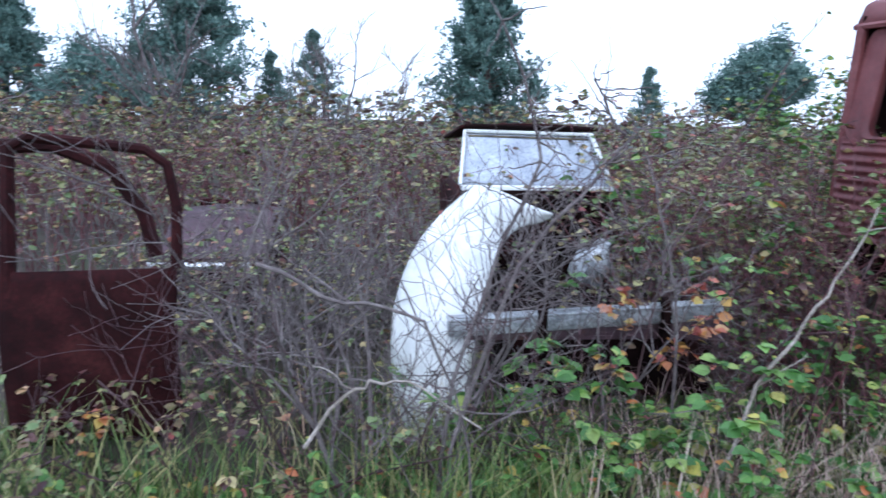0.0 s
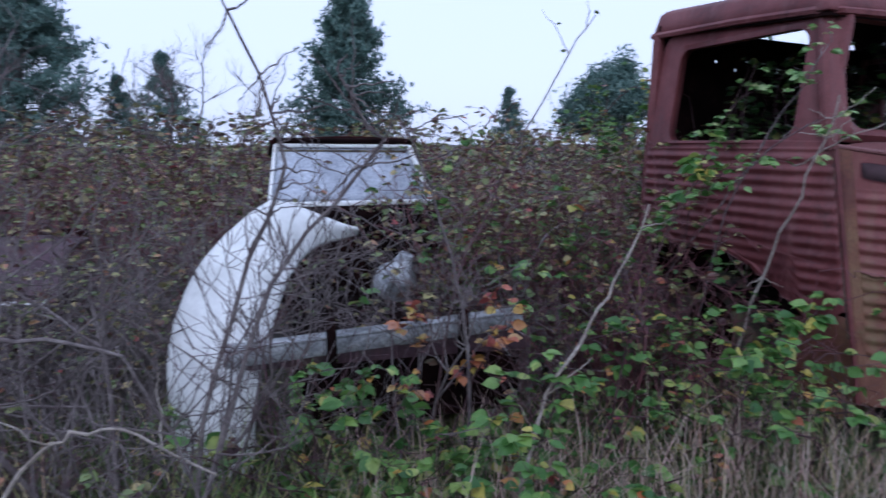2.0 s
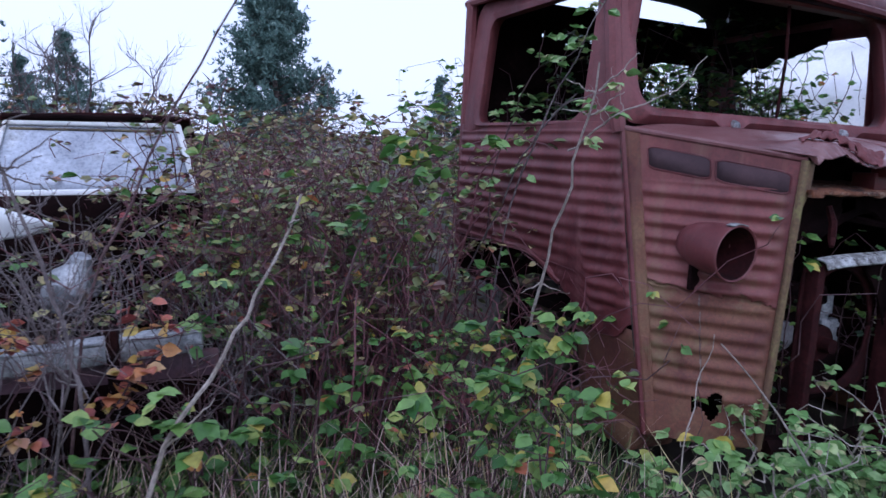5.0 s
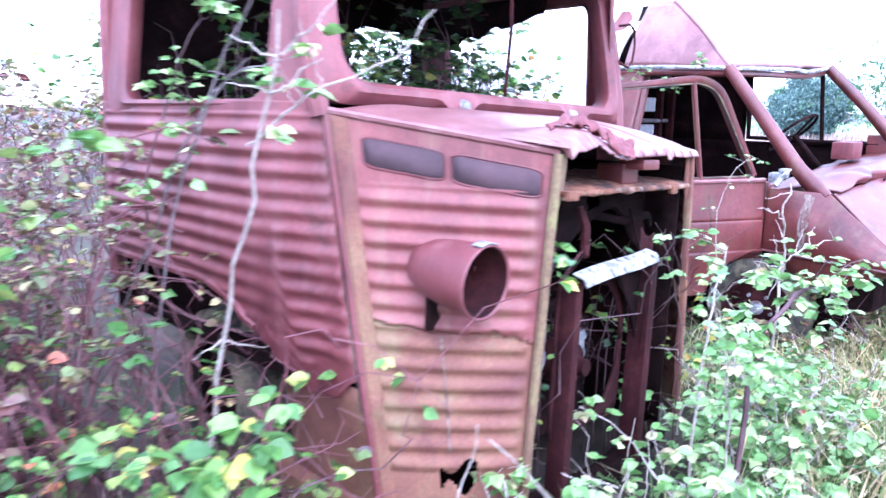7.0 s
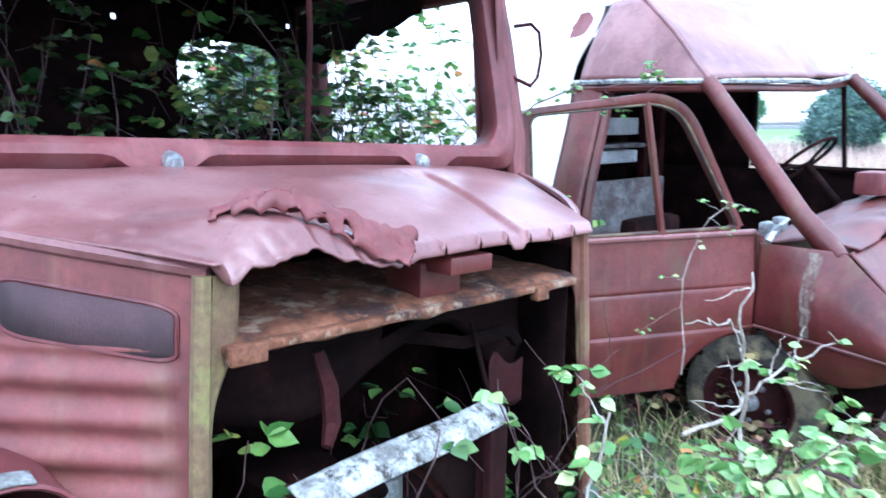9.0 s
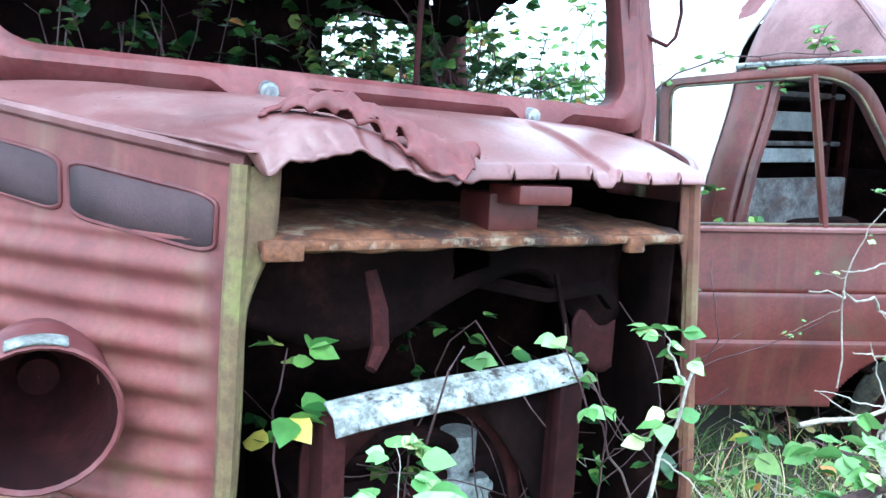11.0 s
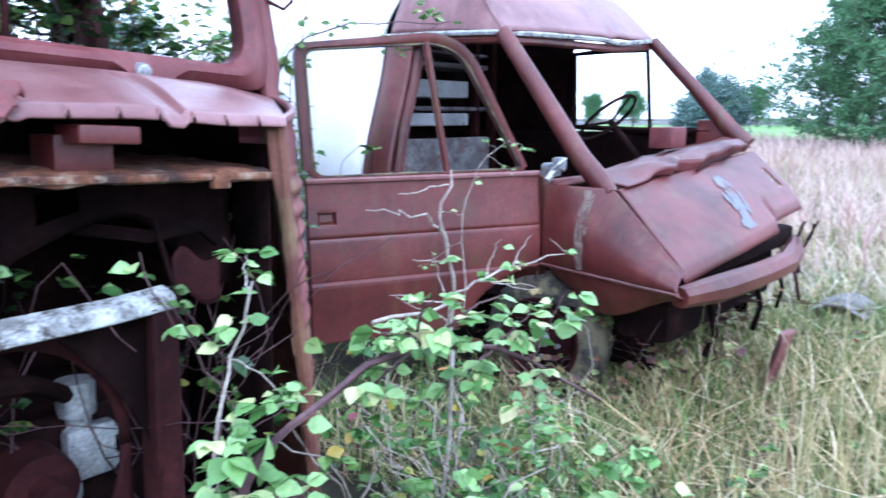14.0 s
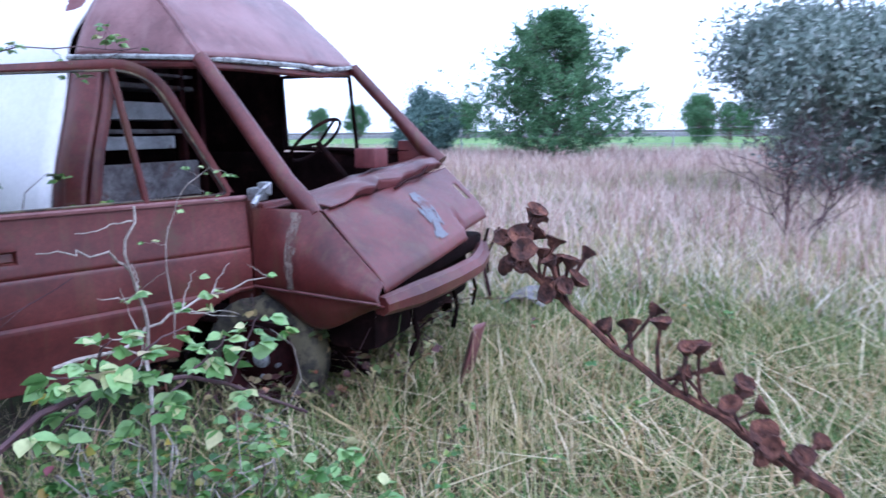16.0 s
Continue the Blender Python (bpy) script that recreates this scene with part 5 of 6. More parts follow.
def leaves_on(rng, paths, per, size, lo=0.2, droop=0.25, triple=True, broad=True):
    c, n, _ = paths.shape
    k = c * per
    who, s = np.repeat(np.arange(c), per), rng.uniform(lo, 0.999, k) * (n - 1)
    i = s.astype(int)
    f = (s - i)[:, None]
    at = paths[who, i] * (1 - f) + paths[who, i + 1] * f
    a = rng.uniform(0, 2 * np.pi, k)
    out = np.stack([np.cos(a), np.sin(a), rng.uniform(-0.3, 0.5, k)], 1)
    sz = size * rng.uniform(0.55, 1.25, k)
    if triple:
        stalk = at + out * sz[:, None] * 0.8
        side = np.cross(out, [0, 0, 1])
        at3, ah3 = [], []
        for w in (-1.1, 0, 1.1):
            at3.append(stalk)
            ah3.append(out + side * w + rng.normal(0, 0.15, (k, 3)) - [0, 0, droop])
        at, out, sz = np.concatenate(at3), np.concatenate(ah3), np.tile(sz, 3)
    up = rng.normal(0, 0.45, (len(at), 3)) + [0, 0, 1.0]
    return scatter(BROAD_V if broad else LEAF_V, BROAD_T if broad else LEAF_T, at, out, up, sz)


def lay(rng, xs, ys, n):
    x, y = rng.uniform(*xs, n), rng.uniform(*ys, n)
    return np.stack([x, y, [ground_z(a, b) for a, b in zip(x, y)]], 1)


def bramble(name, label, seed, xs, ys, n, length, height, per, size, leaf=None, cane=None, radius=0.005, wild=0.25, heading=None, lo=0.2, broad=True):
    """A thicket of arching canes with three-part leaves."""
    rng = np.random.default_rng(seed)
    bush = thing(name, label, "shrub")
    starts = lay(rng, xs, ys, n)
    head = rng.uniform(0, 2 * np.pi, n) if heading is None else rng.normal(heading, 0.5, n)
    paths = arcs(rng, starts, head, rng.uniform(0.4, 1.0, n) * length, rng.uniform(0.45, 1.0, n) * height, 12, wild)
    r = radius * rng.uniform(0.5, 1.3, n)[:, None] * np.linspace(1, 0.35, 12)[None]
    tagged(mesh_part("cane_tangle", raw("cane_tangle", *canes(paths, r)), cane or CANE, bush, "thorny reddish canes"), kind="stuff")
    if per:
        tagged(mesh_part("foliage", raw("foliage", *leaves_on(rng, paths, per, size, lo, broad=broad)), leaf or LEAF, bush, smooth=False), kind="stuff")
    return bush


def grow(rng, base, up, length, radius, depth, spread=0.6, n=6, keep=None):
    """Branch paths of a bare tree."""
    keep = [] if keep is None else keep
    d, p, pts = Vector(up).normalized(), Vector(base), [Vector(base)]
    for _ in range(n - 1):
        d = (d + Vector(rng.normal(0, 0.14, 3)) + Vector((0, 0, 0.04))).normalized()
        p = p + d * length / (n - 1)
        pts.append(p.copy())
    keep.append((pts, radius))
    if depth:
        for _ in range(int(rng.integers(3, 6))):
            i = int(rng.integers(1, n))
            side = Vector(rng.normal(0, 1, 3))
            grow(rng, pts[i], (d * 0.8 + side.normalized() * spread + Vector((0, 0, 0.15))), length * rng.uniform(0.4, 0.72), radius * 0.5, depth - 1, spread, n, keep)
    return keep


def bare_shrub(name, label, seed, at, stems, length, radius, depth, spread=0.6, lean=(0, 0, 1), mat=None):
    rng = np.random.default_rng(seed)
    bush = thing(name, label, "shrub")
    keep, mains = [], []
    for _ in range(stems):
        mains.append(len(keep))
        grow(rng, (at[0] + rng.normal(0, 0.08), at[1] + rng.normal(0, 0.08), at[2] - 0.03), Vector(lean) + Vector(rng.normal(0, 0.3, 3)), length * rng.uniform(0.7, 1.1), radius, depth, spread, 7, keep)
    paths = np.array([[tuple(q) for q in p] for p, _ in keep])
    r = np.array([k for _, k in keep])[:, None] * np.linspace(1, 0.45, 7)[None]
    rest = [i for i in range(len(keep)) if i not in mains]
    for i in mains:
        mesh_part("stem", raw("stem", *canes(paths[i : i + 1], r[i : i + 1], 6)), mat or TWIG, bush)
    tagged(mesh_part("twig_tangle", raw("twig_tangle", *canes(paths[rest], np.maximum(r[rest], 0.0012), 5)), mat or TWIG, bush, "bare thin twigs"), kind="stuff")
    return bush


def pine(name, label, seed, h, spread, tufts, mat=None, bare=0.12, count=60, taper=1.15):
    """A tapered trunk, rising limbs and many needle tufts; conical with an uneven outline and gaps."""
    rng = np.random.default_rng(seed)
    tree = thing(name, label, "tree")
    trunk = np.array([[(0.01 * h * math.sin(3 * k), 0.01 * h * math.cos(2 * k), h * k / 9) for k in range(10)]])
    mesh_part("trunk", raw("trunk", *canes(trunk, 0.02 * h * np.linspace(1, 0.1, 10)[None], 8)), BARK, tree)
    limbs, twigs = [], []
    for k in range(count):
        f = bare + (0.95 - bare) * (k + rng.uniform(0, 1)) / count
        a = rng.uniform(0, 2 * np.pi)
        reach = spread * (1.02 - f) ** taper * rng.uniform(0.65, 1.08)
        s = np.linspace(0, 1, 6)[:, None]
        limb = np.array([0, 0, f * h]) + s * np.array([math.cos(a) * reach, math.sin(a) * reach, 0]) + np.array([0, 0, 1]) * (s**1.4) * reach * rng.uniform(0.1, 0.35)
        limbs.append(limb)
        for _ in range(4):
            q = limb[rng.integers(2, 6)]
            w = np.array([math.cos(a), math.sin(a), 0.6]) + rng.normal(0, 0.7, 3)
            twigs.append(q + s * w * reach * 0.28)
    limbs, twigs = np.array(limbs), np.array(twigs)
    mesh_part("limb_work", raw("limb_work", *canes(np.concatenate([limbs, twigs]), 0.0035 * h * np.linspace(1, 0.25, 6)[None] * np.concatenate([np.ones(len(limbs)), np.full(len(twigs), 0.5)])[:, None], 4)), BARK, tree)
    spots = np.concatenate([twigs[:, 1:].reshape(-1, 3), limbs[:, 1:].reshape(-1, 3)])
    at = spots[rng.integers(0, len(spots), tufts)] + rng.normal(0, 0.016 * h, (tufts, 3))
    at = np.repeat(at, 6, 0)
    v, t = scatter(NARROW_V * 0.6, NARROW_T, at, rng.normal(0, 1, (len(at), 3)) + [0, 0, 0.6], rng.normal(0, 1, (len(at), 3)), 0.041 * h * rng.uniform(0.5, 1.2, len(at)))
    tagged(mesh_part("crown", raw("crown", v, t), mat or PINE, tree, smooth=False), kind="stuff")
    return tree


def round_tree(name, label, seed, h, r, clumps, mat, mid=0.56, leaf=1.0):
    """A broad tree: forked trunk and a crown of small leaf clumps with gaps."""
    rng = np.random.default_rng(seed)
    tree = thing(name, label, "tree")
    keep = []
    grow(rng, (0, 0, 0), (0, 0, 1), h * 0.5, h * 0.03, 2, 0.9, 7, keep)
    paths = np.array([[tuple(q) for q in p] for p, _ in keep])
    mesh_part("trunk", raw("trunk", *canes(paths, np.array([k for _, k in keep])[:, None] * np.linspace(1, 0.5, 7)[None], 6)), BARK, tree)
    lobes = rng.normal(0, 1, (26, 3))
    lobes /= np.linalg.norm(lobes, axis=1, keepdims=True)
    lobes = lobes * [r * 0.7, r * 0.7, h * 0.36] * rng.uniform(0.5, 1.0, (26, 1)) + [0, 0, h * mid]
    at = lobes[rng.integers(0, 26, clumps)] + rng.normal(0, 0.12, (clumps, 3)) * [r, r, h * 0.5]
    at[:, 2] = np.maximum(at[:, 2], 0.02 * h)
    at = np.repeat(at, 8, 0) + rng.normal(0, 0.02 * h, (clumps * 8, 3))
    v, t = scatter(NARROW_V * 1.2, NARROW_T, at, rng.normal(0, 1, (len(at), 3)), rng.normal(0, 1, (len(at), 3)), leaf * 0.032 * h * rng.uniform(0.6, 1.2, len(at)))
    mesh_part("crown", raw("crown", v, t), mat, tree, smooth=False)
    return tree


def grass(name, label, seed, xs, ys, n, height, width, mat, lean=0.5, hole=None):
    rng = np.random.default_rng(seed)
    x, y = rng.uniform(*xs, n), rng.uniform(*ys, n)
    clump = np.array([noise.noise(Vector((a * 1.3, b * 1.3, seed))) for a, b in zip(x, y)])
    patch = np.array([noise.noise(Vector((a * 0.45, b * 0.45, seed + 20))) for a, b in zip(x, y)])
    ok = rng.uniform(-0.6, 0.5, n) < 0.8 * clump + 0.9 * patch
    if hole is not None:
        ok &= ~hole(x, y)
    x, y = x[ok], y[ok]
    n = len(x)
    z = np.array([ground_z(a, b) if abs(a) < 30 and abs(b) < 30 else 0 for a, b in zip(x, y)])
    a, h = rng.uniform(0, 2 * np.pi, n), height * rng.uniform(0.35, 1.15, n)
    bend = lean * rng.uniform(0.1, 1.2, n) * h
    d, w = np.stack([np.cos(a), np.sin(a), 0 * a], 1), width * rng.uniform(0.6, 1.3, n)
    q = np.stack([-np.sin(a), np.cos(a), 0 * a], 1) * w[:, None]
    b = np.stack([x, y, z - 0.02], 1)
    m = b + d * (bend * 0.3)[:, None] + np.array([0, 0, 1]) * (h * 0.6)[:, None]
    t = b + d * bend[:, None] + np.array([0, 0, 1]) * h[:, None]
    v = np.stack([b - q, b + q, m + q * 0.8, m - q * 0.8, t], 1).reshape(-1, 3)
    k = np.arange(n)[:, None, None] * 5
    tr = (np.array([(0, 1, 2), (0, 2, 3), (3, 2, 4)])[None] + k).reshape(-1, 3)
    ob = mesh_part(name, raw(name, v, tr), mat, None, smooth=False)
    return tagged(ob, label, "grass", kind="stuff")


def under_wrecks(x, y):
    cab_ = (x > -0.05) & (x < 1.9) & (y > -0.18) & (y < 2.0)
    van_ = (x > 3.0) & (x < 4.8) & (y > 0.3) & (y < 4.6)
    return cab_ | van_


grass("grass", "lush green grass mixed with dry blades", 1, (-4.6, 1.0), (-1.7, 0.9), 30000, 0.28, 0.004, DEEP_GRASS, 1.0, under_wrecks)
grass("grass", "rough grass on the open ground around", 18, (-9.0, 3.0), (-7.0, -1.6), 36000, 0.22, 0.005, DEEP_GRASS, 1.2)
grass("dry_meadow_grass", "dry stalks among the green grass", 7, (-4.6, 1.0), (-1.5, 0.3), 1500, 0.44, 0.0028, DRY_GRASS, 0.8, under_wrecks)
grass("dry_meadow_grass", "pale dry tangled meadow grass", 2, (0.8, 8.5), (-4.5, 1.6), 52000, 0.22, 0.003, DRY_GRASS, 1.9, under_wrecks)
grass("grass", "green grass among dry blades", 3, (0.8, 8.0), (-4.0, 1.2), 40000, 0.2, 0.004, GRASS, 1.5, under_wrecks)
grass("dry_meadow_grass", "pale dry meadow grass", 4, (5.0, 26.0), (-14.0, 10.0), 80000, 0.32, 0.006, DRY_GRASS, 1.5)
grass("grass", "broad green blades in the meadow", 10, (1.2, 7.0), (-3.6, 0.2), 30000, 0.17, 0.006, GRASS, 1.3, under_wrecks)
# added tangle stands in for the black shadow under the van
bramble("shade_tangle", "bramble tangle added to darken the ground beneath the van", 31, (2.95, 4.4), (-0.15, 1.2), 150, 0.4, 0.24, 7, 0.045, LEAF_AUTUMN, CANE, 0.004, broad=False)
bramble("low_weeds", "low broad-leaved weeds in the dry grass", 28, (1.4, 5.0), (-1.9, -0.5), 60, 0.2, 0.16, 7, 0.032, LEAF, CANE, 0.002, 0.1)
grass("grass", "bright green tufts in the dry grass", 16, (1.6, 6.0), (-2.6, 0.0), 14000, 0.26, 0.005, FRESH_GRASS, 1.2, under_wrecks)
grass("dry_stalks", "thin pale dry stalks before the van", 8, (2.5, 4.8), (-1.0, -0.4), 420, 0.62, 0.0022, DRY_GRASS, 0.35)
grass("dry_meadow_grass", "matted golden tufts of dead grass", 12, (1.3, 6.5), (-3.2, 0.0), 8000, 0.28, 0.005, STRAW, 2.2, under_wrecks)
grass("grass", "green patches in the meadow", 9, (7.0, 20.0), (-9.0, 3.0), 30000, 0.3, 0.005, GRASS, 1.1)
grass("dead_weeds", "pinkish brown dead weeds in the meadow", 5, (5.2, 24.0), (-8.0, 16.0), 46000, 0.6, 0.008, WEED, 0.8)
grass("dead_weeds", "pale pinkish dead weeds standing in the near meadow", 17, (4.8, 14.0), (-7.0, 2.0), 36000, 0.33, 0.005, PALE_WEED, 1.4, under_wrecks)
grass("dead_weeds", "pinkish brown dead weeds farther off", 6, (20.0, 42.0), (-25.0, 34.0), 30000, 0.62, 0.018, WEED, 0.6)

bramble("bramble_thicket", "dense autumn bramble thicket between the wrecks", 11, (-1.75, -0.45), (0.9, 2.6), 420, 0.8, 1.3, 9, 0.04, LEAF_AUTUMN, RED_CANE, 0.0045, broad=False)
bramble("bramble_thicket", "dark leafless bramble tangle behind the sapling", 24, (-4.7, -2.7), (0.9, 2.3), 300, 0.8, 0.75, 5, 0.035, LEAF_AUTUMN, TWIG, 0.005, broad=False)
bramble("bramble_thicket", "yellowing bramble shoots beside the rusty cab", 22, (-1.7, -0.45), (0.4, 1.6), 44, 0.5, 1.3, 9, 0.052, LEAF, CANE, 0.0045)
bramble("bramble_thicket", "tangled autumn brambles over the white car", 12, (-2.4, -1.4), (0.75, 1.8), 110, 0.8, 0.9, 4, 0.04, LEAF_AUTUMN, TWIG, 0.0045, broad=False)
bramble("bramble_thicket", "reddish bramble bank behind the wrecks", 13, (-9.0, 0.3), (2.6, 6.5), 780, 1.2, 1.3, 9, 0.05, LEAF_AUTUMN, RED_CANE, 0.006, broad=False)
bramble("bramble_thicket", "distant reddish bramble bank under the pines", 14, (-16.0, 9.0), (6.5, 14.0), 850, 1.6, 1.7, 7, 0.095, LEAF_AUTUMN, CANE, 0.009, broad=False)
bramble("bramble_thicket", "far shrub belt along the skyline", 37, (-20.0, 24.0), (14.0, 21.0), 420, 2.0, 2.1, 8, 0.16, LEAF_AUTUMN, CANE, 0.014, broad=False)
bramble("bramble_thicket", "green brambles in front of the white car", 15, (-2.6, -1.5), (-0.35, 0.25), 62, 0.4, 0.44, 8, 0.056, LEAF, CANE, 0.0035)
bramble("bramble_thicket", "green brambles beside the rusty cab", 16, (-1.3, -0.3), (-0.3, 0.5), 34, 0.4, 0.6, 7, 0.052, LEAF, CANE, 0.004)
bramble("bramble_thicket", "low brambles under the wheel arch", 26, (-0.75, -0.05), (0.05, 0.9), 30, 0.35, 0.4, 7, 0.052, LEAF, CANE, 0.004)
bramble("bramble_thicket", "low brambles under the rusted door", 17, (-4.6, -2.6), (-0.7, 0.6), 100, 0.5, 0.42, 8, 0.032, LEAF_AUTUMN, CANE, 0.0035)
bramble("bramble_thicket", "low pale brambles before the engine bay", 18, (0.75, 1.7), (-0.42, -0.08), 28, 0.35, 0.34, 9, 0.045, LEAF_PALE, PALE_CANE, 0.004, 0.18)
bramble("bramble_thicket", "low brambles along the front of the rusty cab", 23, (-0.1, 0.8), (-0.4, -0.05), 40, 0.35, 0.32, 9, 0.045, LEAF_PALE, PALE_CANE, 0.004, 0.18)
bramble("bramble_thicket", "pale green brambles by the open van door", 19, (1.5, 2.15), (-0.3, 0.2), 40, 0.4, 0.4, 8, 0.04, LEAF, PALE_CANE, 0.004, 0.18)
bramble("bramble_thicket", "lush green low brambles before the cab", 27, (0.95, 2.1), (-0.5, -0.05), 40, 0.35, 0.3, 8, 0.042, LEAF_PALE, CANE, 0.003, 0.15)
bramble("bramble_thicket", "tall brambles behind the rusty cab", 20, (0.5, 2.8), (2.0, 3.8), 420, 0.6, 2.0, 12, 0.055, LEAF, CANE, broad=False)
bramble("bramble_thicket", "dark ivy and brambles inside the cab", 21, (0.2, 1.6), (1.3, 1.8), 110, 0.35, 1.75, 18, 0.05, IVY, CANE)


bramble("bramble_thicket", "bare reddish canes standing beside the wheel arch", 29, (-1.2, -0.15), (0.2, 1.4), 130, 0.5, 0.9, 1, 0.035, LEAF, RED_CANE, 0.004)
bramble("low_weeds", "fresh green weeds in the tall grass", 33, (-4.2, -1.2), (-1.25, -0.3), 190, 0.22, 0.34, 7, 0.036, LEAF, CANE, 0.0025, 0.1)
bramble("low_weeds", "russet and yellow fading weeds in the grass", 34, (-4.0, -0.8), (-1.1, 0.0), 30, 0.2, 0.36, 6, 0.036, LEAF_RUSSET, CANE, 0.0025, 0.1)
grass("dry_stalks", "thin pale dry stalks before the wrecks", 14, (-2.4, -0.3), (-0.6, 0.25), 1500, 0.5, 0.0022, WEED, 0.9)
grass("grass", "tall fresh grass tufts before the rusted door", 15, (-4.4, -2.3), (-1.2, -0.1), 6000, 0.46, 0.004, FRESH_GRASS, 0.9)


bramble("bramble_thicket", "ivy hanging over the rear corner of the cab", 36, (1.45, 1.75), (1.35, 1.75), 60, 0.2, 1.9, 16, 0.05, IVY, CANE, 0.004)


def shoot(name, label, seed, pts, radius, per=0, size=0.045, leaf=None, cane=None, side=0, lo=0.1):
    """One cane along a bent line, with side twigs and leaves."""
    rng = np.random.default_rng(seed)
    ob = thing(name, label, "shrub")
    pts = np.array(pts, float)
    t = np.linspace(0, len(pts) - 1, 14)
    p = np.stack([np.interp(t, range(len(pts)), pts[:, k]) for k in range(3)], 1)
    p[1:-1] += rng.normal(0, 0.006, (12, 3))
    mesh_part("cane", raw("cane", *canes(p[None], radius * np.linspace(1, 0.45, 14)[None], 6)), cane or PALE_CANE, ob)
    paths = [p]
    if side:
        for _ in range(side):
            b, d = p[rng.integers(3, 14)], rng.normal(0, 1, 3) * [1, 0.5, 0.7] + [0, 0, 0.4]
            n = np.linspace(0, 1, 14)[:, None]
            paths.append(b + n * d / np.linalg.norm(d) * rng.uniform(0.08, 0.22) + np.cumsum(rng.normal(0, 0.003, (14, 3)), 0))
        tagged(mesh_part("twig_tangle", raw("twig_tangle", *canes(np.array(paths[1:]), radius * 0.45 * np.linspace(1, 0.4, 14)[None] * np.ones((side, 1)), 4)), cane or PALE_CANE, ob), kind="stuff")
    if per:
        tagged(mesh_part("foliage", raw("foliage", *leaves_on(rng, np.array(paths), per, size, lo)), leaf or LEAF_PALE, ob, smooth=False), kind="stuff")
    return ob


shoot("dead_cane", "pale dead cane leaning across the cab door", 51, [(-0.3, 0.75, 0.05), (-0.25, 0.65, 0.53), (-0.25, 0.52, 0.81), (-0.25, 0.42, 1.05), (-0.25, 0.33, 1.23), (-0.25, 0.23, 1.41), (-0.25, 0.18, 1.6)], 0.008, 0, side=6)
shoot("dead_cane", "thin grey cane across the cab door", 52, [(-0.45, 1.5, 0.1), (-0.32, 1.16, 0.76), (-0.3, 0.87, 1.05), (-0.3, 0.66, 1.26), (-0.3, 0.49, 1.39), (-0.3, 0.23, 1.5)], 0.005, 0, cane=TWIG, side=5)
shoot("bramble_shoot", "bramble shoot arching over the cab pillar", 53, [(-0.35, 0.95, 0.3), (-0.28, 0.8, 1.1), (-0.2, 0.6, 1.5), (-0.15, 0.45, 1.7), (-0.1, 0.4, 1.85)], 0.005, 4, 0.045, LEAF_PALE, TWIG, 6)
shoot("bramble_shoot", "bramble shoot hanging in the door window", 54, [(-0.25, 1.3, 0.4), (-0.2, 1.2, 1.2), (-0.12, 1.1, 1.5), (-0.1, 0.95, 1.65), (-0.12, 0.85, 1.8)], 0.005, 6, 0.045, LEAF_PALE, CANE, 6, 0.4)
shoot("bramble_shoot", "thin shoot crossing the windscreen pillar", 55, [(-0.2, 0.46, 1.3), (-0.2, 0.34, 1.35), (-0.15, 0.2, 1.43), (0.0, 0.1, 1.5), (0.08, 0.05, 1.62)], 0.004, 3, 0.05, LEAF_PALE, PALE_CANE, 3)
shoot("bramble_shoot", "thick thorny bramble cane arching in front of the cab", 56, [(0.82, -0.42, 0.02), (0.9, -0.4, 0.45), (0.97, -0.38, 0.72), (1.05, -0.38, 0.78), (1.16, -0.38, 0.83), (1.35, -0.38, 0.82), (1.55, -0.38, 0.78), (1.76, -0.38, 0.68), (2.05, -0.38, 0.5)], 0.009, 8, 0.04, LEAF_PALE, CANE, 12)
shoot("dead_cane", "pale broken cane before the wing", 57, [(0.36, -0.35, 0.02), (0.31, -0.35, 0.26), (0.13, -0.35, 0.5), (-0.11, -0.33, 0.76)], 0.005)
shoot("dead_cane", "thin pale reed stalk", 58, [(-0.22, -0.3, 0.02), (-0.19, -0.3, 0.47), (-0.15, -0.3, 0.62), (-0.11, -0.3, 0.78)], 0.003)
shoot("bare_shoot", "bare reddish thorny shoot before the van door", 59, [(1.7, -0.12, 0.02), (1.7, -0.15, 0.71), (1.7, -0.15, 0.86), (1.66, -0.15, 1.0), (1.7, -0.15, 1.13)], 0.006, 0, cane=PALE_CANE, side=6)
shoot("bare_shoot", "bare side shoot before the van door", 60, [(1.68, -0.15, 0.97), (1.62, -0.15, 1.02), (1.55, -0.15, 1.04), (1.43, -0.15, 1.06)], 0.0035, 0, cane=PALE_CANE)
shoot("bare_shoot", "bare twig reaching towards the van wheel", 61, [(1.44, -0.15, 0.81), (1.62, -0.15, 0.8), (1.77, -0.15, 0.83), (1.93, -0.15, 0.86), (2.21, -0.15, 0.85)], 0.005, 1, 0.035, LEAF_PALE, PALE_CANE, 8)
shoot("bramble_shoot", "upright bramble shoot in front of the engine bay", 62, [(0.95, -0.22, 0.02), (0.98, -0.2, 0.45), (1.02, -0.2, 0.71), (1.06, -0.2, 0.8), (1.1, -0.2, 0.9), (1.12, -0.2, 0.97)], 0.005, 7, 0.036, LEAF_PALE, PALE_CANE, 5, 0.4)
shoot("bramble_shoot", "pale leafy bramble tip close to the engine bay", 63, [(0.78, -0.4, 0.02), (0.76, -0.42, 0.4), (0.7, -0.43, 0.72), (0.62, -0.44, 0.84), (0.55, -0.44, 0.93)], 0.003, 9, 0.03, LEAF_PALE, PALE_CANE, 7, 0.4)
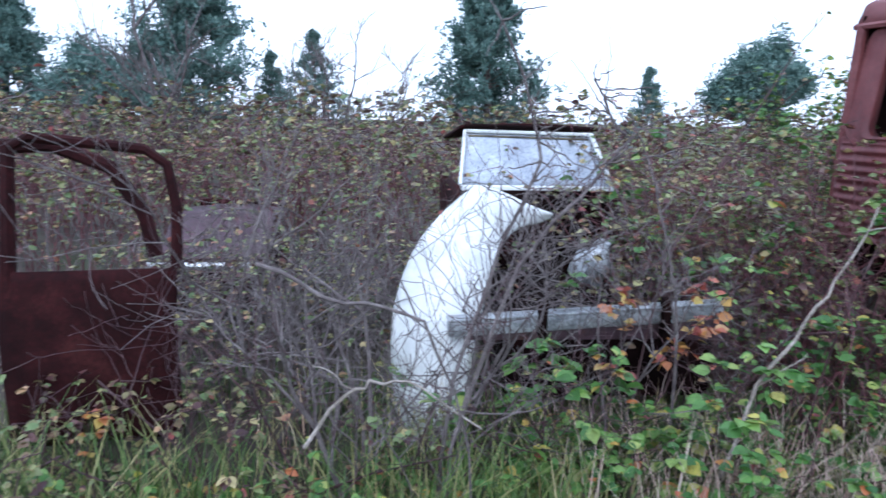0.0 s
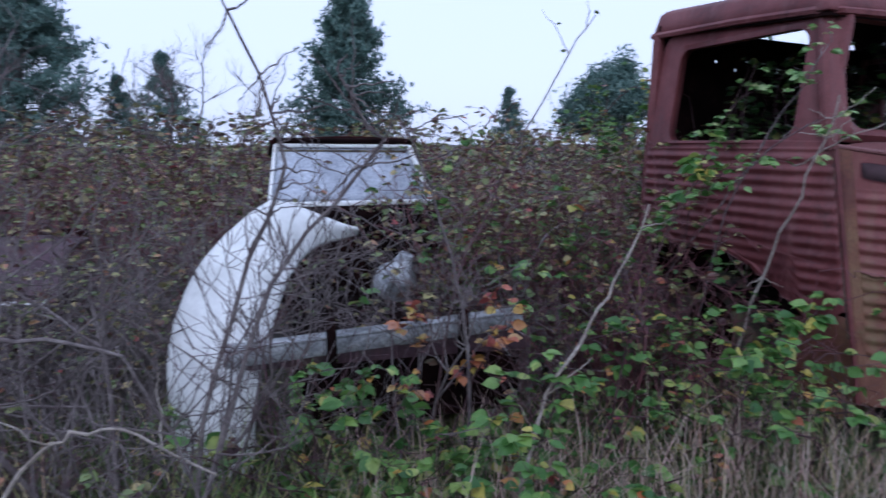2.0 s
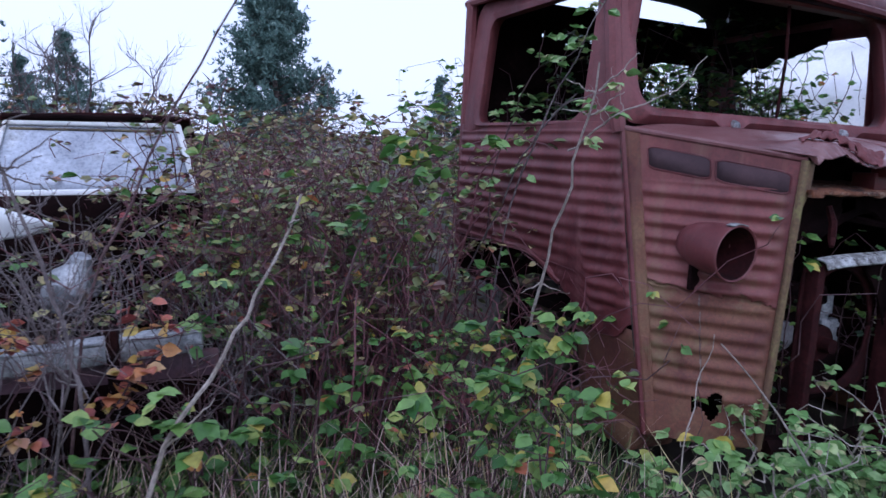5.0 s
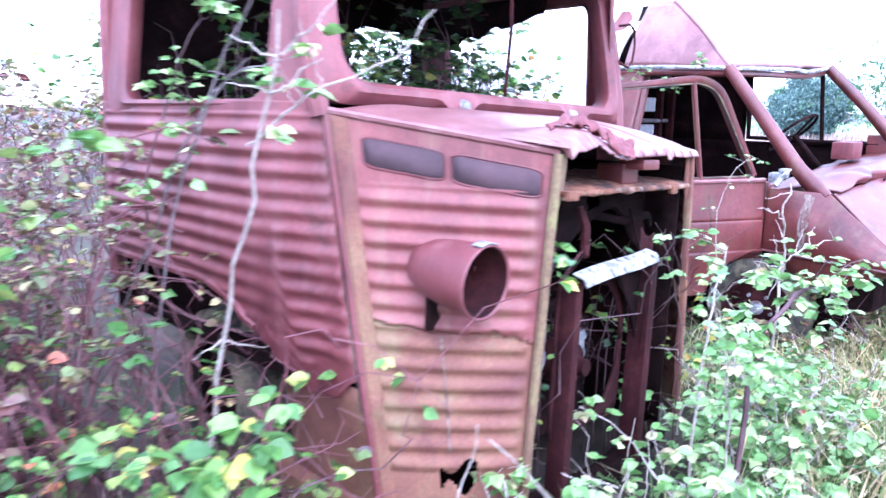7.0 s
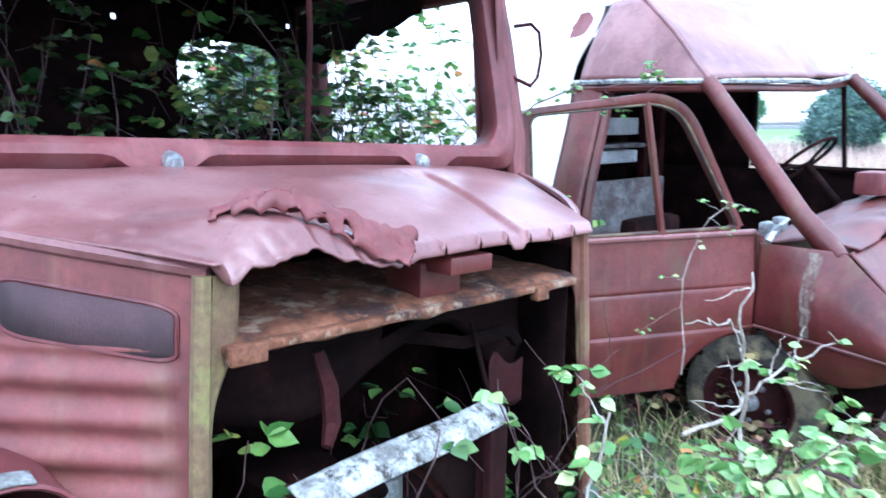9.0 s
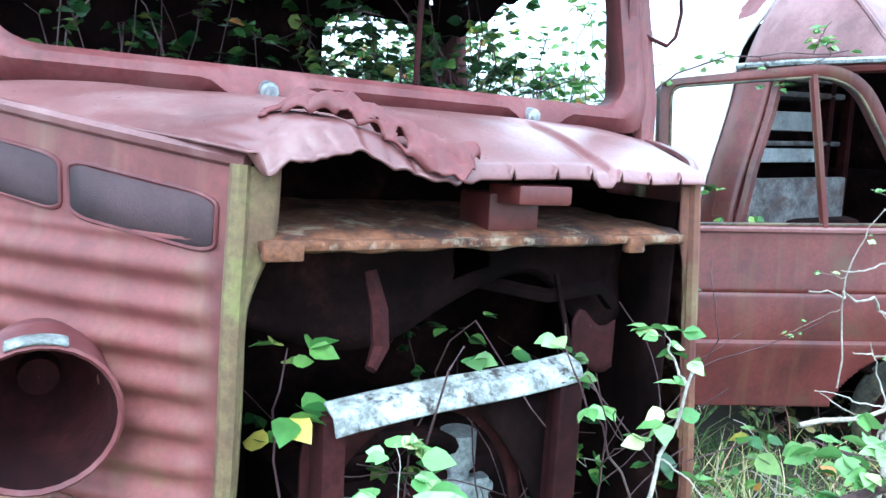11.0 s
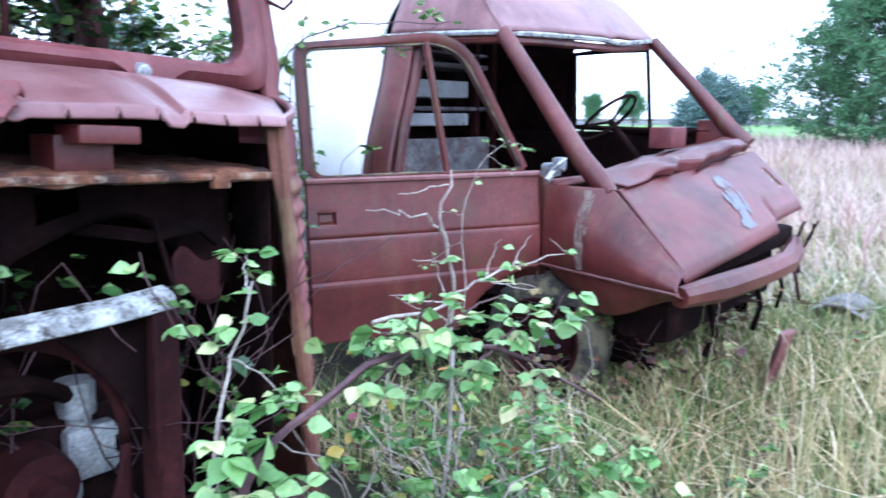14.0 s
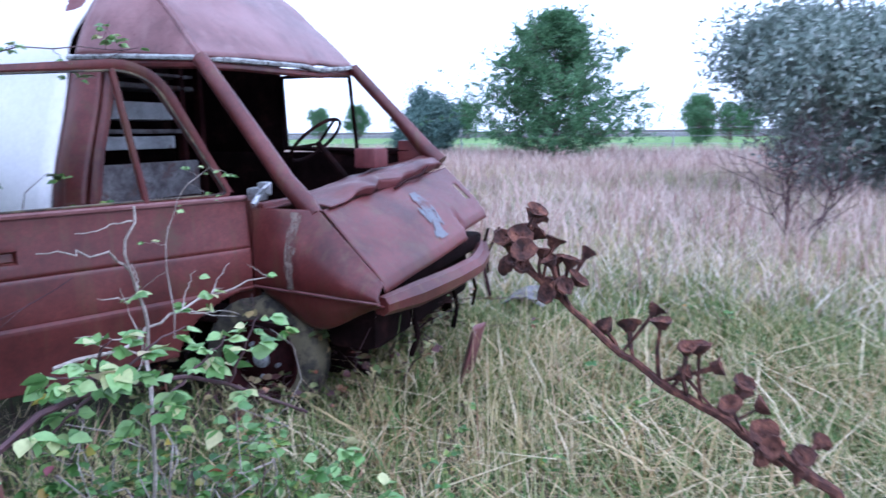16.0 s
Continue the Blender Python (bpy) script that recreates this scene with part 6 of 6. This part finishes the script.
shoot("bramble_shoot", "leafy shoot growing behind the corner post", 64, [(0.58, 0.1, 0.1), (0.55, 0.08, 0.6), (0.54, 0.06, 0.85), (0.56, 0.05, 1.0)], 0.003, 6, 0.048, LEAF, CANE, 0, 0.6)
shoot("bramble_shoot", "young shoot beside the radiator post", 65, [(1.25, 0.0, 0.1), (1.15, -0.05, 0.7), (1.03, -0.05, 0.9), (0.99, -0.05, 1.02)], 0.003, 6, 0.03, LEAF_PALE, CANE, 0, 0.5)
shoot("dead_cane", "long pale dead cane between the wrecks", 66, [(-1.75, -0.1, 0.2), (-1.64, -0.1, 0.58), (-1.5, -0.1, 0.76), (-1.41, -0.1, 0.93), (-1.28, -0.1, 1.2)], 0.008, 0, side=2)
shoot("dead_cane", "pale fallen cane in the grass", 67, [(-3.2, -0.5, 0.55), (-3.08, -0.5, 0.72), (-3.0, -0.5, 0.75), (-2.89, -0.5, 0.74), (-2.7, -0.5, 0.6)], 0.006, 0, side=2)
shoot("dead_cane", "bent grey cane before the sapling", 68, [(-3.3, -0.6, 1.1), (-3.16, -0.6, 1.03), (-3.02, -0.6, 0.99), (-2.89, -0.6, 0.96), (-2.75, -0.55, 0.7), (-2.7, -0.5, 0.1)], 0.006, 0, cane=TWIG, side=6)

bramble("bramble_thicket", "green brambles growing between the van door and its white flank", 39, (2.0, 2.75), (1.5, 2.3), 46, 0.5, 1.25, 9, 0.045, LEAF, CANE, 0.004)
shoot("bramble_shoot", "leafy bramble shoot lying over the door frame", 92, [(1.85, 0.95, 0.6), (1.9, 0.95, 1.25), (2.0, 0.9, 1.52), (2.2, 0.84, 1.6), (2.45, 0.72, 1.61), (2.6, 0.66, 1.63)], 0.004, 5, 0.03, LEAF_PALE, CANE, 6, 0.4)
shoot("bramble_shoot", "thin spray of small leaves before the door window", 93, [(2.5, 0.5, 0.5), (2.52, 0.52, 0.9), (2.6, 0.5, 1.08), (2.72, 0.46, 1.16)], 0.003, 4, 0.022, LEAF_PALE, PALE_CANE, 5, 0.5)
shoot("bramble_shoot", "long arching bare cane rising between the wrecks", 72, [(-1.95, 0.3, 0.3), (-1.84, 0.3, 0.96), (-1.72, 0.3, 1.16), (-1.53, 0.3, 1.54), (-1.39, 0.3, 1.77), (-1.3, 0.3, 1.89)], 0.005, 1, 0.02, LEAF_AUTUMN, CANE, 8)
shoot("bare_sapling", "forked grey sapling stem before the white wing", 73, [(-2.8, -0.2, 0.05), (-2.76, -0.2, 0.61), (-2.69, -0.2, 0.86), (-2.56, -0.2, 1.18), (-2.49, -0.2, 1.31), (-2.51, -0.2, 1.42), (-2.56, -0.2, 1.62), (-2.63, -0.2, 1.76)], 0.008, 0, cane=TWIG, side=26)
shoot("bare_sapling", "leaning grey stem before the white car", 74, [(-2.75, -0.2, 0.4), (-2.57, -0.2, 0.98), (-2.43, -0.2, 1.17), (-2.21, -0.2, 1.41), (-2.3, -0.2, 1.52), (-2.34, -0.2, 1.6)], 0.008, 0, cane=TWIG, side=22)
shoot("bare_sapling", "dark bare stem before the bumper", 75, [(-1.85, 0.1, 0.1), (-1.87, 0.1, 0.71), (-1.91, 0.1, 0.96), (-2.03, 0.1, 1.34), (-2.11, 0.1, 1.5)], 0.007, 0, cane=TWIG, side=20)
shoot("fading_shoot", "russet fading leaves by the bumper end", 76, [(-1.9, 0.2, 0.3), (-1.8, 0.2, 0.55), (-1.74, 0.2, 0.66), (-1.64, 0.22, 0.74)], 0.004, 7, 0.05, LEAF_RUSSET, CANE, 3, 0.4)
shoot("fading_shoot", "orange and russet leaves before the bumper", 77, [(-2.2, 0.1, 0.3), (-2.1, 0.18, 0.5), (-2.05, 0.2, 0.62), (-1.98, 0.2, 0.68)], 0.004, 5, 0.045, LEAF_RUSSET, CANE, 3, 0.4)
shoot("bramble_shoot", "tall bramble cane with broad leaves by the thicket", 78, [(-1.25, 0.2, 0.1), (-1.2, 0.15, 0.6), (-1.12, 0.12, 0.95), (-1.0, 0.12, 1.2), (-0.85, 0.15, 1.3)], 0.005, 7, 0.055, LEAF, CANE, 6, 0.2)
shoot("bramble_shoot", "bramble cane with broad leaves beside the wheel arch", 79, [(-0.75, 0.1, 0.1), (-0.68, 0.08, 0.45), (-0.55, 0.05, 0.65), (-0.4, 0.05, 0.72)], 0.005, 8, 0.055, LEAF, CANE, 6, 0.2)
bare_shrub("bare_sapling", "bare grey thorny sapling in front of the white car", 31, (-3.05, 0.0, 0.05), 4, 1.0, 0.011, 3, 0.95)
bare_shrub("bare_sapling", "low bare twiggy sapling", 32, (-2.85, -0.2, 0.0), 3, 0.8, 0.008, 3, 1.0)
bare_shrub("bare_sapling", "bare grey sapling near the rusted door", 34, (-3.5, 0.5, 0.0), 3, 1.1, 0.01, 3, 0.9)
for k, (x, y) in enumerate(((-2.45, 0.1), (-2.1, 0.2), (-1.7, 0.35), (-1.3, 0.6), (-3.3, -0.1), (-2.6, 0.55), (-1.0, 1.0))):
    bare_shrub("bare_sapling", "thin reddish bare twigs tangled before the wrecks", 80 + k, (x, y, 0.05), 3, 0.85, 0.006, 3, 1.1, (0, 0, 1), TWIG if k % 2 else CANE)
bare_shrub("bare_sapling", "dead twigs hanging in the engine bay", 96, (1.2, 0.25, 0.3), 2, 0.65, 0.003, 2, 1.0, (0, -0.2, 1), CANE)
bramble("bramble_thicket", "small dark leaves inside the engine bay", 25, (0.6, 1.3), (0.2, 0.45), 14, 0.3, 0.95, 7, 0.035, IVY, CANE, 0.003)
bare_shrub("bare_shrub", "purplish bare shrub in the meadow", 35, (8.6, -2.4, 0.0), 8, 1.2, 0.012, 3, 0.9, (0, 0, 1), CANE)
bare_shrub("bare_tree", "bare grey tree behind the scrub", 36, (-6.5, 10.0, 0.0), 3, 2.8, 0.05, 4, 0.8)
bare_shrub("bare_tree", "bare tree rising behind the rusty cab", 38, (12.2, 8.2, 0.0), 3, 2.3, 0.04, 4, 0.8)
bare_shrub("bare_tree", "bare grey tree among the pines", 37, (-4.0, 14.0, 0.0), 4, 2.4, 0.05, 4, 0.8)


def seed_stalk():
    rng = np.random.default_rng(71)
    ob = thing("seed_stalk", "dry brown weed stalk with rusty seed heads", "dry plant")
    line = np.array([(0.832, -1.309, 1.224), (0.834, -1.342, 1.197), (0.831, -1.376, 1.170), (0.827, -1.401, 1.154), (0.822, -1.430, 1.143), (0.815, -1.456, 1.130), (0.804, -1.487, 1.118), (0.78, -1.62, 0.75), (0.79, -1.68, 0.0)])
    t = np.concatenate([np.linspace(0, 6, 22), [6.6, 7.3, 8]])
    p = np.stack([np.interp(t, range(9), line[:, k]) for k in range(3)], 1)
    p[1:-1] += rng.normal(0, 0.0007, (23, 3))
    mesh_part("stem", raw("stem", *canes(p[None], np.linspace(0.0014, 0.004, 25)[None], 6)), SEED, ob)
    for k in range(44):
        i = int(rng.integers(0, 22)) if k > 12 else int(rng.integers(0, 4))
        d = Vector(rng.normal(0, 1, 3)) * 0.6 + Vector((0, 0, 0.8))
        a = Vector(p[i])
        b = a + d.normalized() * rng.uniform(0.008, 0.036)
        bm = bmesh.new()
        tube(bm, [a, a.lerp(b, 0.5) + Vector(rng.normal(0, 0.001, 3)), b], [0.0013, 0.001, 0.0014], 5)
        r = rng.uniform(0.0045, 0.0072)
        m = Matrix.Translation(b) @ d.to_track_quat("Z", "Y").to_matrix().to_4x4()
        lathe(bm, [(0.0006, -0.003), (r * 0.5, -0.002), (r * 0.75, 0.0005), (r * 1.15, 0.003), (r * 1.0, 0.0034), (r * 0.5, 0.001), (0.0005, 0.0008)], m, 10)
        for v in bm.verts:
            v.co += Vector(rng.normal(0, 0.0005, 3))
        part("seed_head", bm, SEED, ob)


seed_stalk()


def debris():
    ob = thing("metal_scrap", "bent grey sheet of scrap lying in the grass", "scrap")
    bm = bmesh.new()
    sheet(bm, lambda u, v: Vector((lerp(4.75, 5.15, u), lerp(-0.5, -0.2, v), 0.14 + 0.06 * math.sin(math.pi * v) + 0.02 * noise.noise(Vector((u * 4, v * 4, 0))))), 14, 10)
    part("sheet", bm, SCRAP, ob, solid=0.006)
    ob = thing("bumper_piece", "rusty torn bumper piece leaning in the grass", "scrap")
    bm = bmesh.new()
    sheet(bm, lambda u, v: Vector((lerp(3.42, 3.6, u) + 0.05 * v, -0.36 - 0.08 * v + 0.04 * math.sin(3 * u), lerp(0.0, 0.34, v))), 8, 10)
    part("sheet", bm, RUST_PINK, ob, solid=0.006)


debris()

# skyline pines wear the haze in their needle colour
p1 = pine("pine_tree", "tall pine behind the scrub, tinted blue-green for haze", 41, 7.2, 2.4, 8500, HAZED_PINE, 0.1, 120, 0.9)
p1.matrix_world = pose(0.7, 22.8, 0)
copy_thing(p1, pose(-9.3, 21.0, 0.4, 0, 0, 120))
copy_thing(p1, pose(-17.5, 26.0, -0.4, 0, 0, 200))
p3 = pine("young_pine", "small dark pine on the skyline", 44, 3.6, 1.5, 3500, HAZED_PINE)
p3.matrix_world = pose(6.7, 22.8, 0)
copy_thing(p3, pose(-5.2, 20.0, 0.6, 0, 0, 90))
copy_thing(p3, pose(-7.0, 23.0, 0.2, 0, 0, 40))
p4 = round_tree("pine_tree", "broad green pine on the skyline", 45, 5.0, 2.2, 4200, HAZED_PINE)
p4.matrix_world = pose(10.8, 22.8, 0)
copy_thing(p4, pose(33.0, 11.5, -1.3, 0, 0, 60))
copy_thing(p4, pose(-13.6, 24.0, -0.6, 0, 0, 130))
p2 = pine("pine_tree", "rounded green pine standing in the meadow", 42, 6.5, 4.0, 15000, PINE, 0.02, 190, 0.72)
p2.matrix_world = pose(31.8, 4.9, 0)
o1 = round_tree("olive_tree", "large grey-green olive tree at the meadow edge", 43, 4.8, 3.2, 12500, OLIVE, 0.36, 0.8)
o1.matrix_world = pose(14.6, -4.1, 0)
p5 = round_tree("dark_conifer", "small dark conifer beyond the meadow", 46, 2.6, 1.0, 1800, PINE)
p5.matrix_world = pose(42.0, -1.3, 0)
for k, (x, y, h) in enumerate(((75, -1, 1.9), (80, -6, 1.6), (72, -4, 1.5), (95, 30, 2.2), (90, 36, 1.8), (88, 44, 2.0), (100, 20, 1.4), (96, 55, 2.0))):
    m = pose(x, y, 0, 0, 0, 40 * k) @ Matrix.Diagonal((h * 1.3, h * 1.3, h, 1))
    c = copy_thing(p5, m)
    c.scale = (h * 1.3, h * 1.3, h)

bm = bmesh.new()
sheet(bm, lambda u, v: Vector((lerp(40, 108, u), lerp(-40, 60, v), 0.12)), 20, 20)
tagged(part("green_field", bm, FIELD, None), "bright green mown field beyond the meadow", "field", kind="structure")
bm = bmesh.new()
box(bm, (109, -60, 0), (112, 120, 0.7), 0.05)
tagged(part("far_wall", bm, CHALK, None), "low pale wall along a far road", "wall", kind="structure")
fence = thing("wire_fence", "thin wire fence along the green field", "fence")
for k in range(14):
    bm = bmesh.new()
    tube(bm, [(39.5, -20 + 4 * k, 0), (39.5, -20 + 4 * k, 1.5)], 0.04, 6)
    part("post", bm, GREY_METAL, fence)
for z in (0.5, 0.9, 1.35):
    bm = bmesh.new()
    tube(bm, [(39.5, -20, z), (39.5, 32, z)], 0.012, 4)
    part("wire", bm, GREY_METAL, fence)
